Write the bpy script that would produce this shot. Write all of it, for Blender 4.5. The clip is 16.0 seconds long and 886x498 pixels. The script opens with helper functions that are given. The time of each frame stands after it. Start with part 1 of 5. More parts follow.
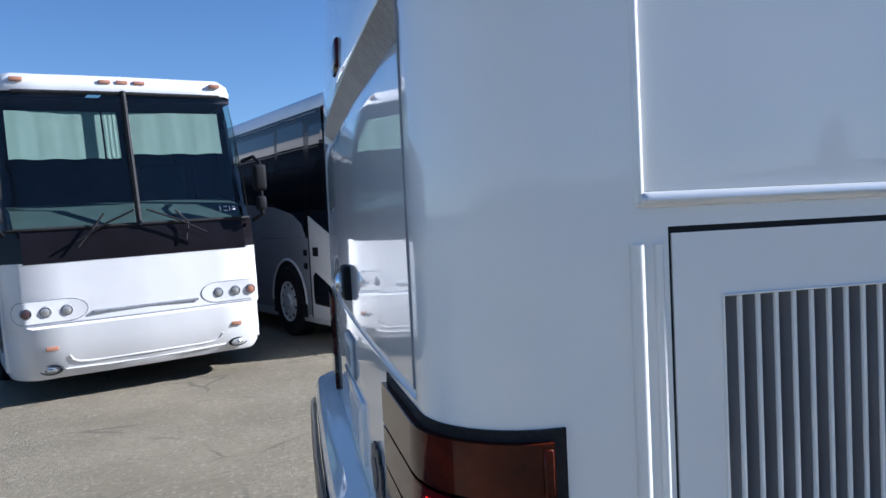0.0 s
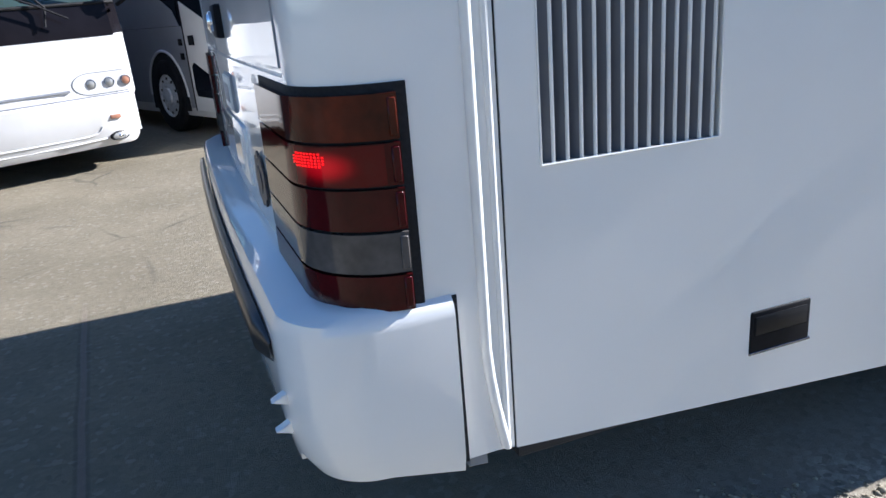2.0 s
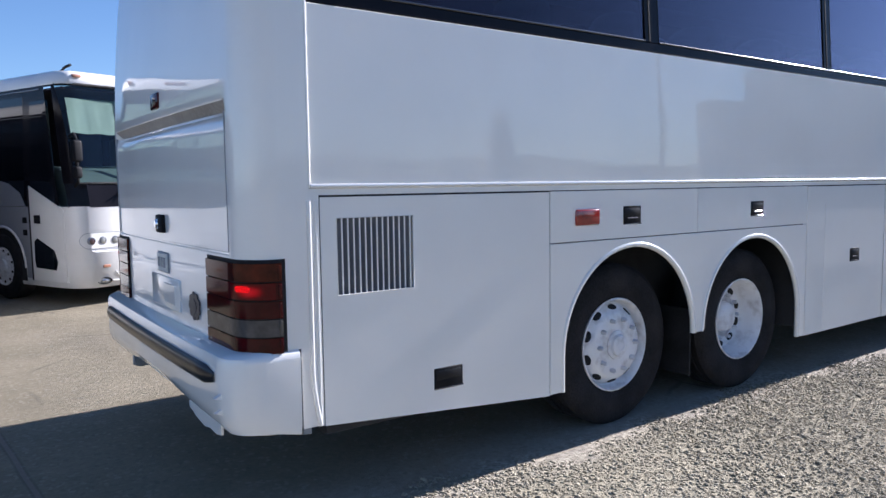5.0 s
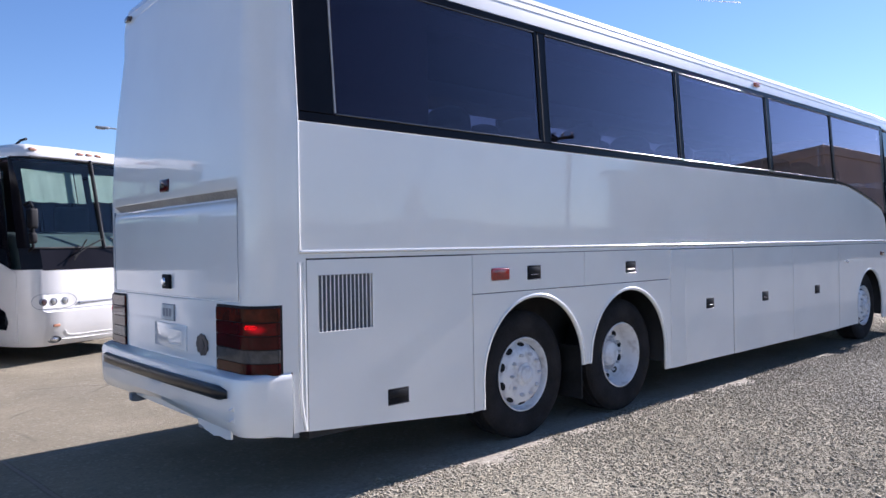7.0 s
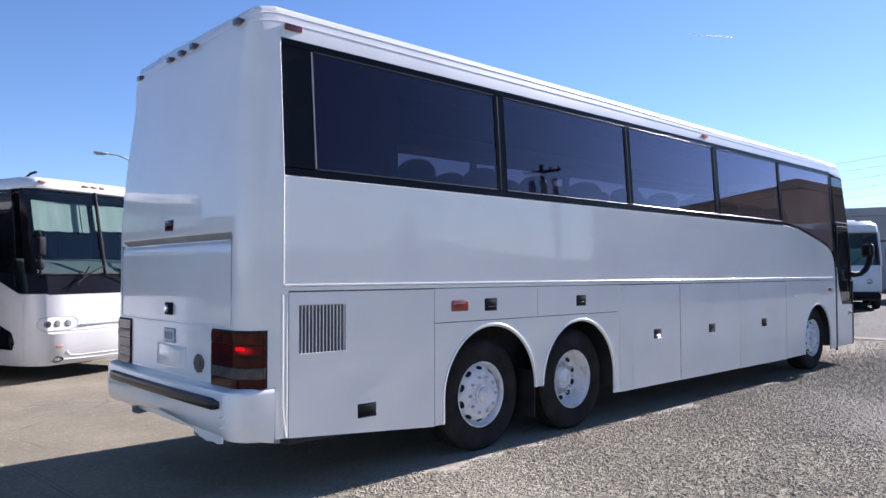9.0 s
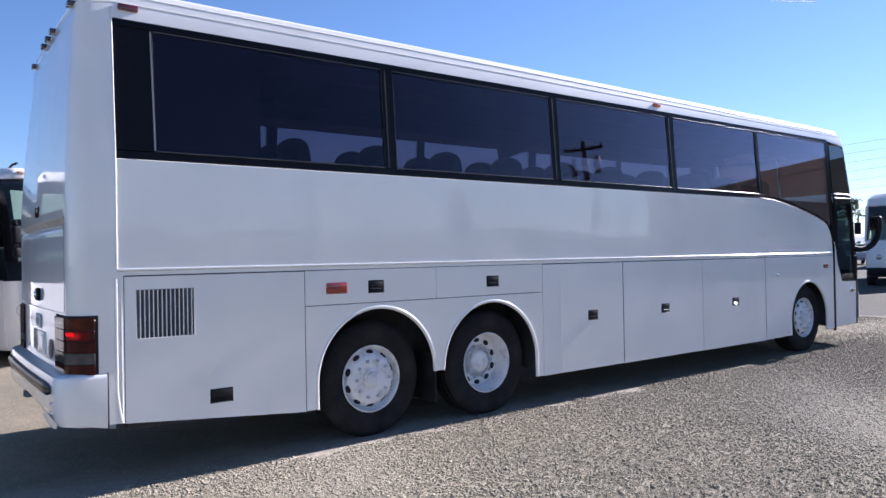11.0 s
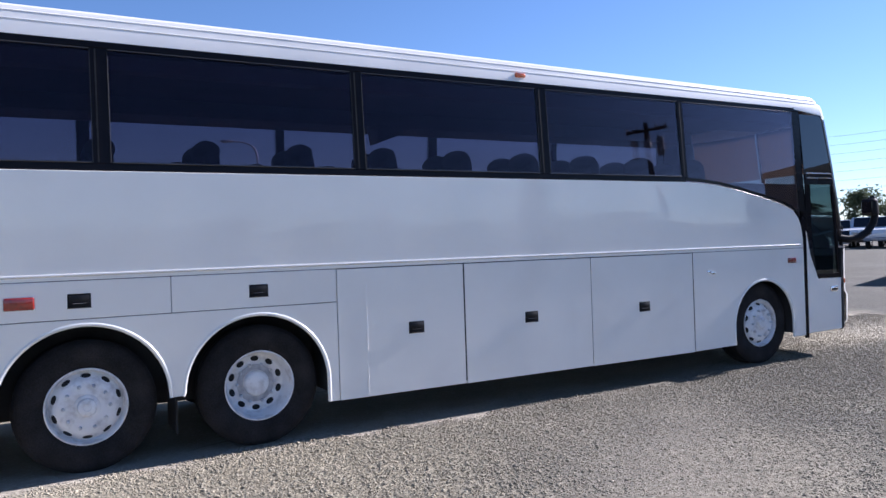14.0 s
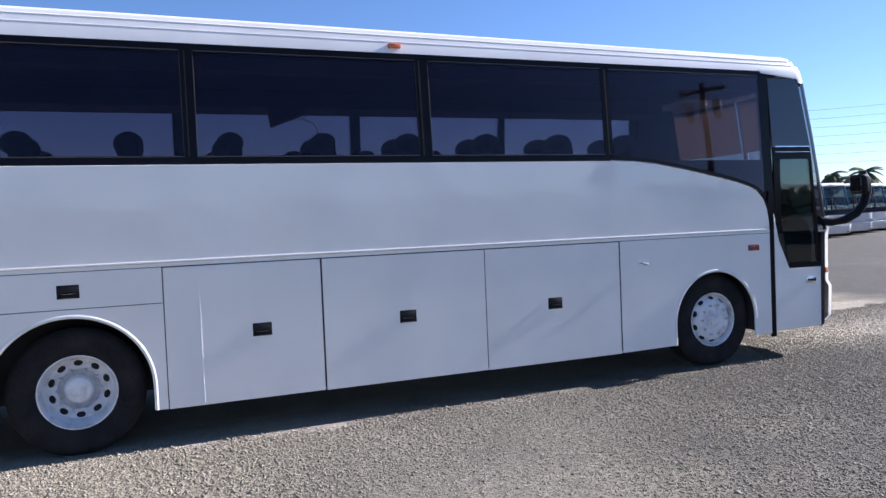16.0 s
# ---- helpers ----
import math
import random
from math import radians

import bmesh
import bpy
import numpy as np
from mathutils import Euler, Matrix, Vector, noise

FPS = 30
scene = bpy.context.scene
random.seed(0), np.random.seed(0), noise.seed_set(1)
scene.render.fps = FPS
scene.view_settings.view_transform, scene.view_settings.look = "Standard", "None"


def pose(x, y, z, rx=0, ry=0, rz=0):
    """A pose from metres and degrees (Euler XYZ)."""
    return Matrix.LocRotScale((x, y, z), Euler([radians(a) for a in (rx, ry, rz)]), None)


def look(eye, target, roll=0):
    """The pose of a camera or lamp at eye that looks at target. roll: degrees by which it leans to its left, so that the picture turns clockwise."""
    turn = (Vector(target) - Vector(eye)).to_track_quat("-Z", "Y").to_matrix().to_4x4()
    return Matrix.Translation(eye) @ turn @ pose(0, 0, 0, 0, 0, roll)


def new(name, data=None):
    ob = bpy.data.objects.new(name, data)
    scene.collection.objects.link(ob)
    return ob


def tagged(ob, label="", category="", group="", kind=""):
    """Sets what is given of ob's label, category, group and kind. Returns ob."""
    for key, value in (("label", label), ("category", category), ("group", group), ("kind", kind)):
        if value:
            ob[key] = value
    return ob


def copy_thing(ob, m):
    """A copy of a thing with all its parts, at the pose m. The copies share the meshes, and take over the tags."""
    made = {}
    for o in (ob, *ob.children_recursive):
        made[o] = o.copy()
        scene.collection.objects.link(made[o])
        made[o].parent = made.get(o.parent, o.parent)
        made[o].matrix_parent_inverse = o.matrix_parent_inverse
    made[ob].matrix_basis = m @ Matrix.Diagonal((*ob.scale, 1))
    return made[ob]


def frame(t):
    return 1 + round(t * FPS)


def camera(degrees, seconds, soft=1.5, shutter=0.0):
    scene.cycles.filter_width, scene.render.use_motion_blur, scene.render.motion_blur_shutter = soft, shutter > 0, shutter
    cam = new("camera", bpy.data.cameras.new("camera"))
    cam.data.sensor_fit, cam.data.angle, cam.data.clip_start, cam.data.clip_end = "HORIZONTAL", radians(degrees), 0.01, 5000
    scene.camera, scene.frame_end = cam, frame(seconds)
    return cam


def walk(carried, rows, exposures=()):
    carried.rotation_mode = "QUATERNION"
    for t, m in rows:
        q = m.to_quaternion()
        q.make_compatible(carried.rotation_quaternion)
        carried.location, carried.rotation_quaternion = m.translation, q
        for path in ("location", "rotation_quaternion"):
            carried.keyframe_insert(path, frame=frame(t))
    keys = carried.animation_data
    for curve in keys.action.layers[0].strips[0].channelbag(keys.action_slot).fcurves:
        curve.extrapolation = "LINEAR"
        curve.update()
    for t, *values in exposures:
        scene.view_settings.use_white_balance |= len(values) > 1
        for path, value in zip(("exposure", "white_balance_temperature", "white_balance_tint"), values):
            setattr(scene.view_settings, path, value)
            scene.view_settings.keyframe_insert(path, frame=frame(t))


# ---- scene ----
cam = camera(61.9, 16.0)
PATH = [
    (0, (0.088, -0.058, 1.558), (0.537, 1.889, 1.465), -3.1),
    (0.5, (0.118, -0.064, 1.464), (0.509, 1.855, 1.056), -3.3),
    (1, (0.123, -0.103, 1.405), (0.472, 1.776, 0.816), -3.0),
    (1.5, (0.121, -0.16, 1.363), (0.464, 1.675, 0.644), -3.4),
    (2, (0.072, -0.315, 1.374), (0.719, 1.468, 0.739), -5.0),
    (2.5, (0.045, -0.577, 1.428), (0.97, 1.14, 0.988), -1.6),
    (3, (-0.02, -0.958, 1.537), (0.889, 0.809, 1.306), -4.9),
    (3.5, (-0.178, -1.273, 1.56), (0.879, 0.413, 1.363), -2.2),
    (4, (-0.381, -1.534, 1.566), (0.69, 0.142, 1.352), -2.0),
    (6.5, (-1.566, -2.773, 1.567), (-0.22, -1.295, 1.51), -0.6),
    (7, (-1.772, -2.95, 1.597), (-0.418, -1.478, 1.582), -1.2),
    (7.5, (-1.915, -3.221, 1.617), (-0.539, -1.769, 1.623), -0.7),
    (8, (-2.109, -3.426, 1.644), (-0.695, -2.014, 1.72), -2.4),
    (8.5, (-2.251, -3.55, 1.667), (-0.85, -2.124, 1.735), -1.3),
    (11, (-0.751, -4.637, 1.629), (0.468, -3.051, 1.641), -1.3),
    (11.5, (-0.236, -4.788, 1.625), (0.975, -3.196, 1.664), -3.7),
    (12, (0.307, -4.955, 1.66), (1.438, -3.306, 1.691), -4.2),
    (12.5, (0.829, -5.023, 1.667), (2.016, -3.415, 1.623), -3.1),
    (13, (1.352, -5.157, 1.666), (2.337, -3.418, 1.598), -2.8),
    (13.5, (1.924, -5.261, 1.658), (2.939, -3.539, 1.616), -2.2),
    (14, (2.493, -5.352, 1.665), (3.453, -3.598, 1.656), -2.2),
    (14.5, (3.087, -5.415, 1.686), (4.003, -3.637, 1.656), -2.8),
    (15, (3.632, -5.464, 1.709), (4.554, -3.69, 1.651), -3.6),
    (15.5, (4.169, -5.564, 1.759), (4.948, -3.723, 1.685), -2.2),
    (16, (4.757, -5.585, 1.752), (5.488, -3.724, 1.68), -2.7),
]
EXPOSURES = [(0, 1.15, 5000, 12), (0.5, 1.15, 5130, 10), (1.0, 1.15, 5200, 12), (1.5, 1.40, 5300, 12), (2.0, 1.54, 5220, 12), (2.5, 1.52, 5210, 13), (3.0, 1.39, 5220, 15), (3.5, 1.35, 5220, 15),
             (4.0, 1.36, 5240, 15), (6.5, 1.41, 5330, 20), (9, 1.43, 5340, 20.5), (12.0, 1.41, 5300, 20.5), (16, 1.42, 5200, 20.5)]
walk(cam, [(t, look(eye, target, roll)) for t, eye, target, roll in PATH], EXPOSURES)

# ---- world, sun ----
SUN = Vector((0.876, -0.009, 0.48)).normalized()
world = bpy.data.worlds.new("sky")
scene.world = world
world.use_nodes = True
wn = world.node_tree
sky = wn.nodes.new("ShaderNodeTexSky")
sky.sky_type = "NISHITA"
sky.sun_disc = False
sky.sun_elevation = math.asin(SUN.z)
sky.sun_rotation = math.atan2(SUN.x, SUN.y)
sky.altitude = 300
sky.air_density, sky.dust_density, sky.ozone_density = 0.95, 0.06, 2.6
wn.links.new(sky.outputs[0], wn.nodes["Background"].inputs["Color"])
wn.nodes["Background"].inputs["Strength"].default_value = 0.0505
lamp_data = bpy.data.lights.new("sun", "SUN")
lamp_data.energy, lamp_data.angle, lamp_data.color = 5.0, radians(0.53), (1.0, 0.88, 0.73)
sun = new("sun", lamp_data)
sun.matrix_world = look((0, 0, 40), Vector((0, 0, 40)) - SUN)


# ---- materials ----
def material(name, color, rough=0.5, metal=0.0, vary=0.0, scale=4.0, fine=0.0, fine_scale=120.0, bump=0.0, coat=0.0, coat_rough=0.05,
             dirt=None, dirt_amount=0.0, dirt_scale=2.0, rough_vary=0.0, spec=0.5, wave=0.0):
    m = bpy.data.materials.new(name)
    m.use_nodes = True
    nt = m.node_tree
    p = nt.nodes["Principled BSDF"]
    p.inputs["Base Color"].default_value = (*color, 1)
    p.inputs["Roughness"].default_value = rough
    p.inputs["Metallic"].default_value = metal
    p.inputs["Coat Weight"].default_value = coat
    p.inputs["Coat Roughness"].default_value = coat_rough
    p.inputs["Specular IOR Level"].default_value = spec
    co = nt.nodes.new("ShaderNodeTexCoord")

    def tex(s, detail=4.0):
        n = nt.nodes.new("ShaderNodeTexNoise")
        n.inputs["Scale"].default_value = s
        n.inputs["Detail"].default_value = detail
        nt.links.new(co.outputs["Object"], n.inputs["Vector"])
        return n.outputs["Fac"]

    def mix(a, b, f, kind="MIX"):
        n = nt.nodes.new("ShaderNodeMix")
        n.data_type, n.blend_type = "RGBA", kind
        for k, v in ((0, f), (6, a), (7, b)):
            if isinstance(v, (float, int)):
                n.inputs[k].default_value = v
            elif isinstance(v, tuple):
                n.inputs[k].default_value = (*v, 1)
            else:
                nt.links.new(v, n.inputs[k])
        return n.outputs[2]

    def ramp(v, lo, hi, a=0.0, b=1.0):
        n = nt.nodes.new("ShaderNodeMapRange")
        nt.links.new(v, n.inputs[0])
        for k, x in enumerate((lo, hi, a, b)):
            n.inputs[k + 1].default_value = x
        return n.outputs[0]

    col = color
    if vary:
        dark = tuple(c * (1 - vary) for c in color)
        lite = tuple(min(1, c * (1 + vary)) for c in color)
        col = mix(dark, lite, ramp(tex(scale), 0.3, 0.7))
    if fine:
        n = tex(fine_scale, 2.0)
        g = ramp(n, 0.3, 0.7, 1 - fine, 1 + fine)
        c2 = nt.nodes.new("ShaderNodeVectorMath")
        c2.operation = "SCALE"
        if isinstance(col, tuple):
            c2.inputs[0].default_value = col
        else:
            nt.links.new(col, c2.inputs[0])
        nt.links.new(g, c2.inputs["Scale"])
        col = c2.outputs[0]
    if dirt:
        col = mix(col, dirt, ramp(tex(dirt_scale, 8.0), 0.5, 0.75, 0.0, dirt_amount))
    if not isinstance(col, tuple):
        nt.links.new(col, p.inputs["Base Color"])
    if rough_vary:
        nt.links.new(ramp(tex(scale * 3), 0.3, 0.7, max(0.02, rough - rough_vary), rough + rough_vary), p.inputs["Roughness"])
    if wave:
        b = nt.nodes.new("ShaderNodeBump")
        b.inputs["Strength"].default_value = 1.0
        b.inputs["Distance"].default_value = wave
        nt.links.new(tex(1.7, 1.0), b.inputs["Height"])
        nt.links.new(b.outputs[0], p.inputs["Normal"])
        nt.links.new(b.outputs[0], p.inputs["Coat Normal"])
    if bump:
        b = nt.nodes.new("ShaderNodeBump")
        b.inputs["Strength"].default_value = bump
        b.inputs["Distance"].default_value = 0.01
        nt.links.new(tex(fine_scale, 3.0), b.inputs["Height"])
        nt.links.new(b.outputs[0], p.inputs["Normal"])
    return m


def pane_material(name, tint, gloss=(1.0, 1.0, 1.0), low=0.04, power=5.0):
    """Thin tinted glass: passes light by its tint, and mirrors by the angle."""
    m = bpy.data.materials.new(name)
    m.use_nodes = True
    nt = m.node_tree
    nt.nodes.remove(nt.nodes["Principled BSDF"])
    out = nt.nodes["Material Output"]
    clear = nt.nodes.new("ShaderNodeBsdfTransparent")
    clear.inputs[0].default_value = (*tint, 1)
    gl = nt.nodes.new("ShaderNodeBsdfGlossy")
    gl.inputs["Roughness"].default_value = 0.0
    gl.inputs["Color"].default_value = (*gloss, 1)
    lw = nt.nodes.new("ShaderNodeLayerWeight")
    lw.inputs["Blend"].default_value = 0.5
    p5 = nt.nodes.new("ShaderNodeMath")
    p5.operation = "POWER"
    p5.inputs[1].default_value = power
    nt.links.new(lw.outputs["Facing"], p5.inputs[0])
    fr = nt.nodes.new("ShaderNodeMapRange")
    fr.inputs["To Min"].default_value, fr.inputs["To Max"].default_value = low, 1.0
    nt.links.new(p5.outputs[0], fr.inputs[0])
    mx = nt.nodes.new("ShaderNodeMixShader")
    nt.links.new(fr.outputs[0], mx.inputs[0])
    nt.links.new(clear.outputs[0], mx.inputs[1])
    nt.links.new(gl.outputs[0], mx.inputs[2])
    nt.links.new(mx.outputs[0], out.inputs[0])
    return m


def cloth_material(name, color):
    """Thin cloth that lets part of the light through."""
    m = material(name, color, 0.9, vary=0.08, scale=6)
    nt = m.node_tree
    p = nt.nodes["Principled BSDF"]
    tr = nt.nodes.new("ShaderNodeBsdfTranslucent")
    tr.inputs[0].default_value = (*color, 1)
    mx = nt.nodes.new("ShaderNodeMixShader")
    mx.inputs[0].default_value = 0.4
    nt.links.new(p.outputs[0], mx.inputs[1])
    nt.links.new(tr.outputs[0], mx.inputs[2])
    nt.links.new(mx.outputs[0], nt.nodes["Material Output"].inputs[0])
    return m


def glow_material(name, color, strength):
    m = material(name, color, 0.3)
    p = m.node_tree.nodes["Principled BSDF"]
    p.inputs["Emission Color"].default_value = (*color, 1)
    p.inputs["Emission Strength"].default_value = strength
    return m


WHITE = material("white_coach_paint", (0.87, 0.85, 0.80), 0.32, vary=0.03, scale=1.2, coat=1.0, coat_rough=0.03, dirt=(0.5, 0.47, 0.42), dirt_amount=0.10, dirt_scale=1.5, wave=0.0035)
WHITE_OLD = material("worn_white_paint", (0.71, 0.70, 0.68), 0.4, vary=0.04, scale=2.0, coat=0.6, coat_rough=0.08, dirt=(0.45, 0.41, 0.35), dirt_amount=0.18, dirt_scale=2.2)
TRIM_WHITE = material("white_trim", (0.82, 0.81, 0.77), 0.25, coat=1.0, coat_rough=0.03, vary=0.03)
RAIL = material("polished_white_rail", (0.74, 0.735, 0.71), 0.15, metal=0.3, coat=1.0, coat_rough=0.06, vary=0.03)
BLACK_GLOSS = material("black_gloss_band", (0.009, 0.008, 0.010), 0.16, vary=0.2, spec=0.12)
BLACK_RUBBER = material("black_rubber", (0.018, 0.018, 0.019), 0.65, vary=0.3, scale=8, fine=0.2, bump=0.15, spec=0.2)
TYRE = material("tyre_rubber", (0.019, 0.018, 0.019), 0.85, vary=0.35, scale=5, fine=0.3, fine_scale=90, bump=0.35, spec=0.2, dirt=(0.09, 0.08, 0.065), dirt_amount=0.14, dirt_scale=3.5)
UNDER = material("dark_underbody", (0.026, 0.025, 0.026), 0.8, vary=0.4, scale=3, dirt=(0.09, 0.08, 0.07), dirt_amount=0.5)
INSIDE = material("dark_interior", (0.052, 0.036, 0.048), 0.8, vary=0.2, scale=3)
SEAT = material("dark_seat_cloth", (0.02, 0.022, 0.035), 0.9, vary=0.3, scale=9, fine=0.3, bump=0.3)
RIM = material("white_painted_steel", (0.80, 0.80, 0.81), 0.35, vary=0.06, scale=9, coat=0.4, dirt=(0.25, 0.21, 0.18), dirt_amount=0.5, dirt_scale=13)
HUB_GREY = material("grey_hub_steel", (0.44, 0.44, 0.46), 0.5, vary=0.25, scale=18)
NUT = material("painted_nut", (0.62, 0.63, 0.66), 0.4, metal=0.3, vary=0.15, scale=30)
HOLE = material("dark_recess", (0.012, 0.012, 0.013), 0.9, vary=0.2)
SLAT = material("grey_louvre", (0.155, 0.16, 0.175), 0.5, vary=0.15, scale=6)
AMBER_OLD = material("faded_amber_lens", (0.42, 0.20, 0.12), 0.3, vary=0.15, scale=40, coat=0.6)
AMBER_FRONT = material("orange_corner_lens", (0.6, 0.13, 0.03), 0.2, vary=0.15, scale=40, coat=0.8)
AMBER = material("amber_lens", (0.24, 0.017, 0.010), 0.15, vary=0.15, scale=40, coat=1.0)
RED = material("red_lens", (0.12, 0.007, 0.008), 0.12, vary=0.2, scale=25, coat=1.0)
RED_LAMP = material("brake_lens", (0.050, 0.002, 0.003), 0.07, vary=0.55, scale=9, spec=0.22, fine=0.08, fine_scale=60)
RED_DARK = material("dark_red_lens", (0.044, 0.003, 0.004), 0.07, vary=0.35, scale=10, spec=0.22, fine=0.08, fine_scale=60)
AMBER_DARK = material("dark_amber_lens", (0.066, 0.010, 0.004), 0.07, vary=0.65, scale=11, spec=0.22, fine=0.08, fine_scale=60)
CLEAR_LENS = material("smoky_clear_lens", (0.085, 0.078, 0.072), 0.07, vary=0.3, scale=14, spec=0.22, fine=0.08, fine_scale=60)
LIT_RED = glow_material("lit_red_lamp", (1.0, 0.0, 0.0), 0.42)


def lamp_glow(name):
    """A red lens lit from behind, fading from the bulb outwards."""
    m = material(name, (0.085, 0.002, 0.003), 0.07, spec=0.22)
    nt = m.node_tree
    co = nt.nodes.new("ShaderNodeTexCoord")
    d = nt.nodes.new("ShaderNodeVectorMath")
    d.operation = "DISTANCE"
    d.inputs[1].default_value = (0.40, 0.45, 0.5)
    nt.links.new(co.outputs["Generated"], d.inputs[0])
    r = nt.nodes.new("ShaderNodeMapRange")
    r.interpolation_type = "SMOOTHERSTEP"
    for k, v in enumerate((0.0, 0.55, 0.15, 0.0)):
        r.inputs[k + 1].default_value = v
    nt.links.new(d.outputs["Value"], r.inputs[0])
    p = nt.nodes["Principled BSDF"]
    p.inputs["Emission Color"].default_value = (1.0, 0.0, 0.01, 1)
    nt.links.new(r.outputs[0], p.inputs["Emission Strength"])
    return m


LENS_GLOW = lamp_glow("softly_lit_red_lens")
HANDLE = material("black_handle_plastic", (0.009, 0.009, 0.011), 0.65, vary=0.2, scale=30, spec=0.15)
CHROME = material("bright_metal", (0.75, 0.75, 0.77), 0.12, metal=1.0, vary=0.05)
DULL_METAL = material("dull_chrome", (0.22, 0.22, 0.24), 0.16, metal=1.0, vary=0.1, scale=30)
EMBLEM = material("dark_emblem", (0.045, 0.043, 0.05), 0.4, vary=0.2, scale=30)
LEDGE_SHADE = material("shaded_ledge_grey", (0.27, 0.262, 0.245), 0.45, vary=0.2, scale=4, fine=0.2, fine_scale=60)
PLATE = material("plate_paint", (0.60, 0.62, 0.60), 0.4, vary=0.15, scale=20)
GREY = material("grey_plastic", (0.25, 0.26, 0.28), 0.5, vary=0.15, scale=15)
TINT = pane_material("tinted_side_glass", (0.55, 0.525, 0.575), (1.0, 0.87, 1.0), 0.017, 3.0)
TINT_DOOR = pane_material("door_glass", (0.42, 0.50, 0.50))
SCREEN = pane_material("windscreen_glass", (0.50, 0.60, 0.57))
SCREEN_TINT = pane_material("tinted_windscreen_glass", (0.30, 0.34, 0.36))
BLIND = cloth_material("tan_blind_cloth", (0.14, 0.105, 0.078))
FRONT_TINT = pane_material("front_side_glass", (0.54, 0.53, 0.58), (1.0, 0.87, 1.0), 0.013, 3.0)
DARK_GLASS = material("dark_privacy_glass", (0.006, 0.007, 0.010), 0.03, vary=0.1, spec=0.32)
BAND_GLASS = material("dark_band_glass", (0.008, 0.008, 0.010), 0.02, vary=0.1, spec=0.75)
BLACK_SHINE = material("shiny_black_seal", (0.012, 0.012, 0.014), 0.20, vary=0.2, spec=0.6, coat=1.0, coat_rough=0.10)
STRIP = material("black_bumper_strip", (0.016, 0.015, 0.015), 0.30, vary=0.25, scale=6, spec=0.4)
FLAP = material("black_catch_flap", (0.012, 0.012, 0.014), 0.45, vary=0.2, scale=30, spec=0.25)
CURTAIN = material("pale_green_curtain", (0.48, 0.58, 0.53), 0.8, vary=0.06, scale=4)
LAMP_LENS = material("headlamp_lens", (0.42, 0.42, 0.40), 0.1, metal=0.4, vary=0.2, scale=30, coat=1.0)
LAMP_DARK = material("dark_lamp_lens", (0.06, 0.035, 0.035), 0.1, vary=0.3, scale=30, coat=1.0)


# ---- mesh helpers ----
def part(name, bm, mat, parent=None, label="", smooth=35):
    me = bpy.data.meshes.new(name)
    bmesh.ops.recalc_face_normals(bm, faces=bm.faces[:])
    bm.to_mesh(me)
    bm.free()
    for m in (mat if isinstance(mat, (list, tuple)) else [mat]):
        me.materials.append(m)
    if smooth:
        me.polygons.foreach_set("use_smooth", [True] * len(me.polygons))
        me.set_sharp_from_angle(angle=radians(smooth))
    ob = new(name, me)
    if parent is not None:
        ob.parent = parent
    if label:
        tagged(ob, label)
    return ob


def thing(name, label, category, m=None, group="", kind=""):
    ob = new(name)
    ob.empty_display_size = 0.2
    if m is not None:
        ob.matrix_world = m
    return tagged(ob, label, category, group, kind)


def box(x0, y0, z0, x1, y1, z1, bevel=0.0, seg=2, bm=None):
    b = bmesh.new()
    bmesh.ops.create_cube(b, size=1.0)
    for v in b.verts:
        v.co = Vector(((x0 + x1) / 2 + v.co.x * (x1 - x0), (y0 + y1) / 2 + v.co.y * (y1 - y0), (z0 + z1) / 2 + v.co.z * (z1 - z0)))
    if bevel:
        bmesh.ops.bevel(b, geom=b.edges[:], offset=bevel, segments=seg, affect="EDGES", profile=0.5)
    return join(bm, b)


def join(bm, b):
    if bm is None:
        return b
    me = bpy.data.meshes.new("tmp")
    b.to_mesh(me)
    b.free()
    bm.from_mesh(me)
    bpy.data.meshes.remove(me)
    return bm


def prism(outline, y0, y1, bevel=0.0, bm=None, seg=1):
    """A plate with an outline of (x, z) between y0 (seen) and y1."""
    b = bmesh.new()
    front = [b.verts.new((x, y0, z)) for x, z in outline]
    back = [b.verts.new((x, y1, z)) for x, z in outline]
    n = len(outline)
    f = b.faces.new(front)
    b.faces.new(back[::-1])
    for i in range(n):
        b.faces.new((front[i], front[(i + 1) % n], back[(i + 1) % n], back[i]))
    if bevel:
        bmesh.ops.bevel(b, geom=list(f.edges), offset=bevel, segments=seg, affect="EDGES", profile=0.5)
    return join(bm, b)


def lathe(profile, seg=40, bm=None, axis="Y", at=(0, 0, 0)):
    """Turns (radius, along) round an axis."""
    b = bmesh.new()
    rings = []
    for r, a in profile:
        if r < 1e-5:
            rings.append([b.verts.new((0, a, 0))])
        else:
            rings.append([b.verts.new((r * math.cos(2 * math.pi * k / seg), a, r * math.sin(2 * math.pi * k / seg))) for k in range(seg)])
    for p, q in zip(rings, rings[1:]):
        for k in range(seg):
            k2 = (k + 1) % seg
            if len(p) == 1 and len(q) == 1:
                continue
            if len(p) == 1:
                b.faces.new((p[0], q[k], q[k2]))
            elif len(q) == 1:
                b.faces.new((p[k], q[0], p[k2]))
            else:
                b.faces.new((p[k], q[k], q[k2], p[k2]))
    turn = {"Y": Matrix(), "X": pose(0, 0, 0, 0, 0, -90), "Z": pose(0, 0, 0, 90, 0, 0)}[axis]
    b.transform(Matrix.Translation(at) @ turn)
    return join(bm, b)


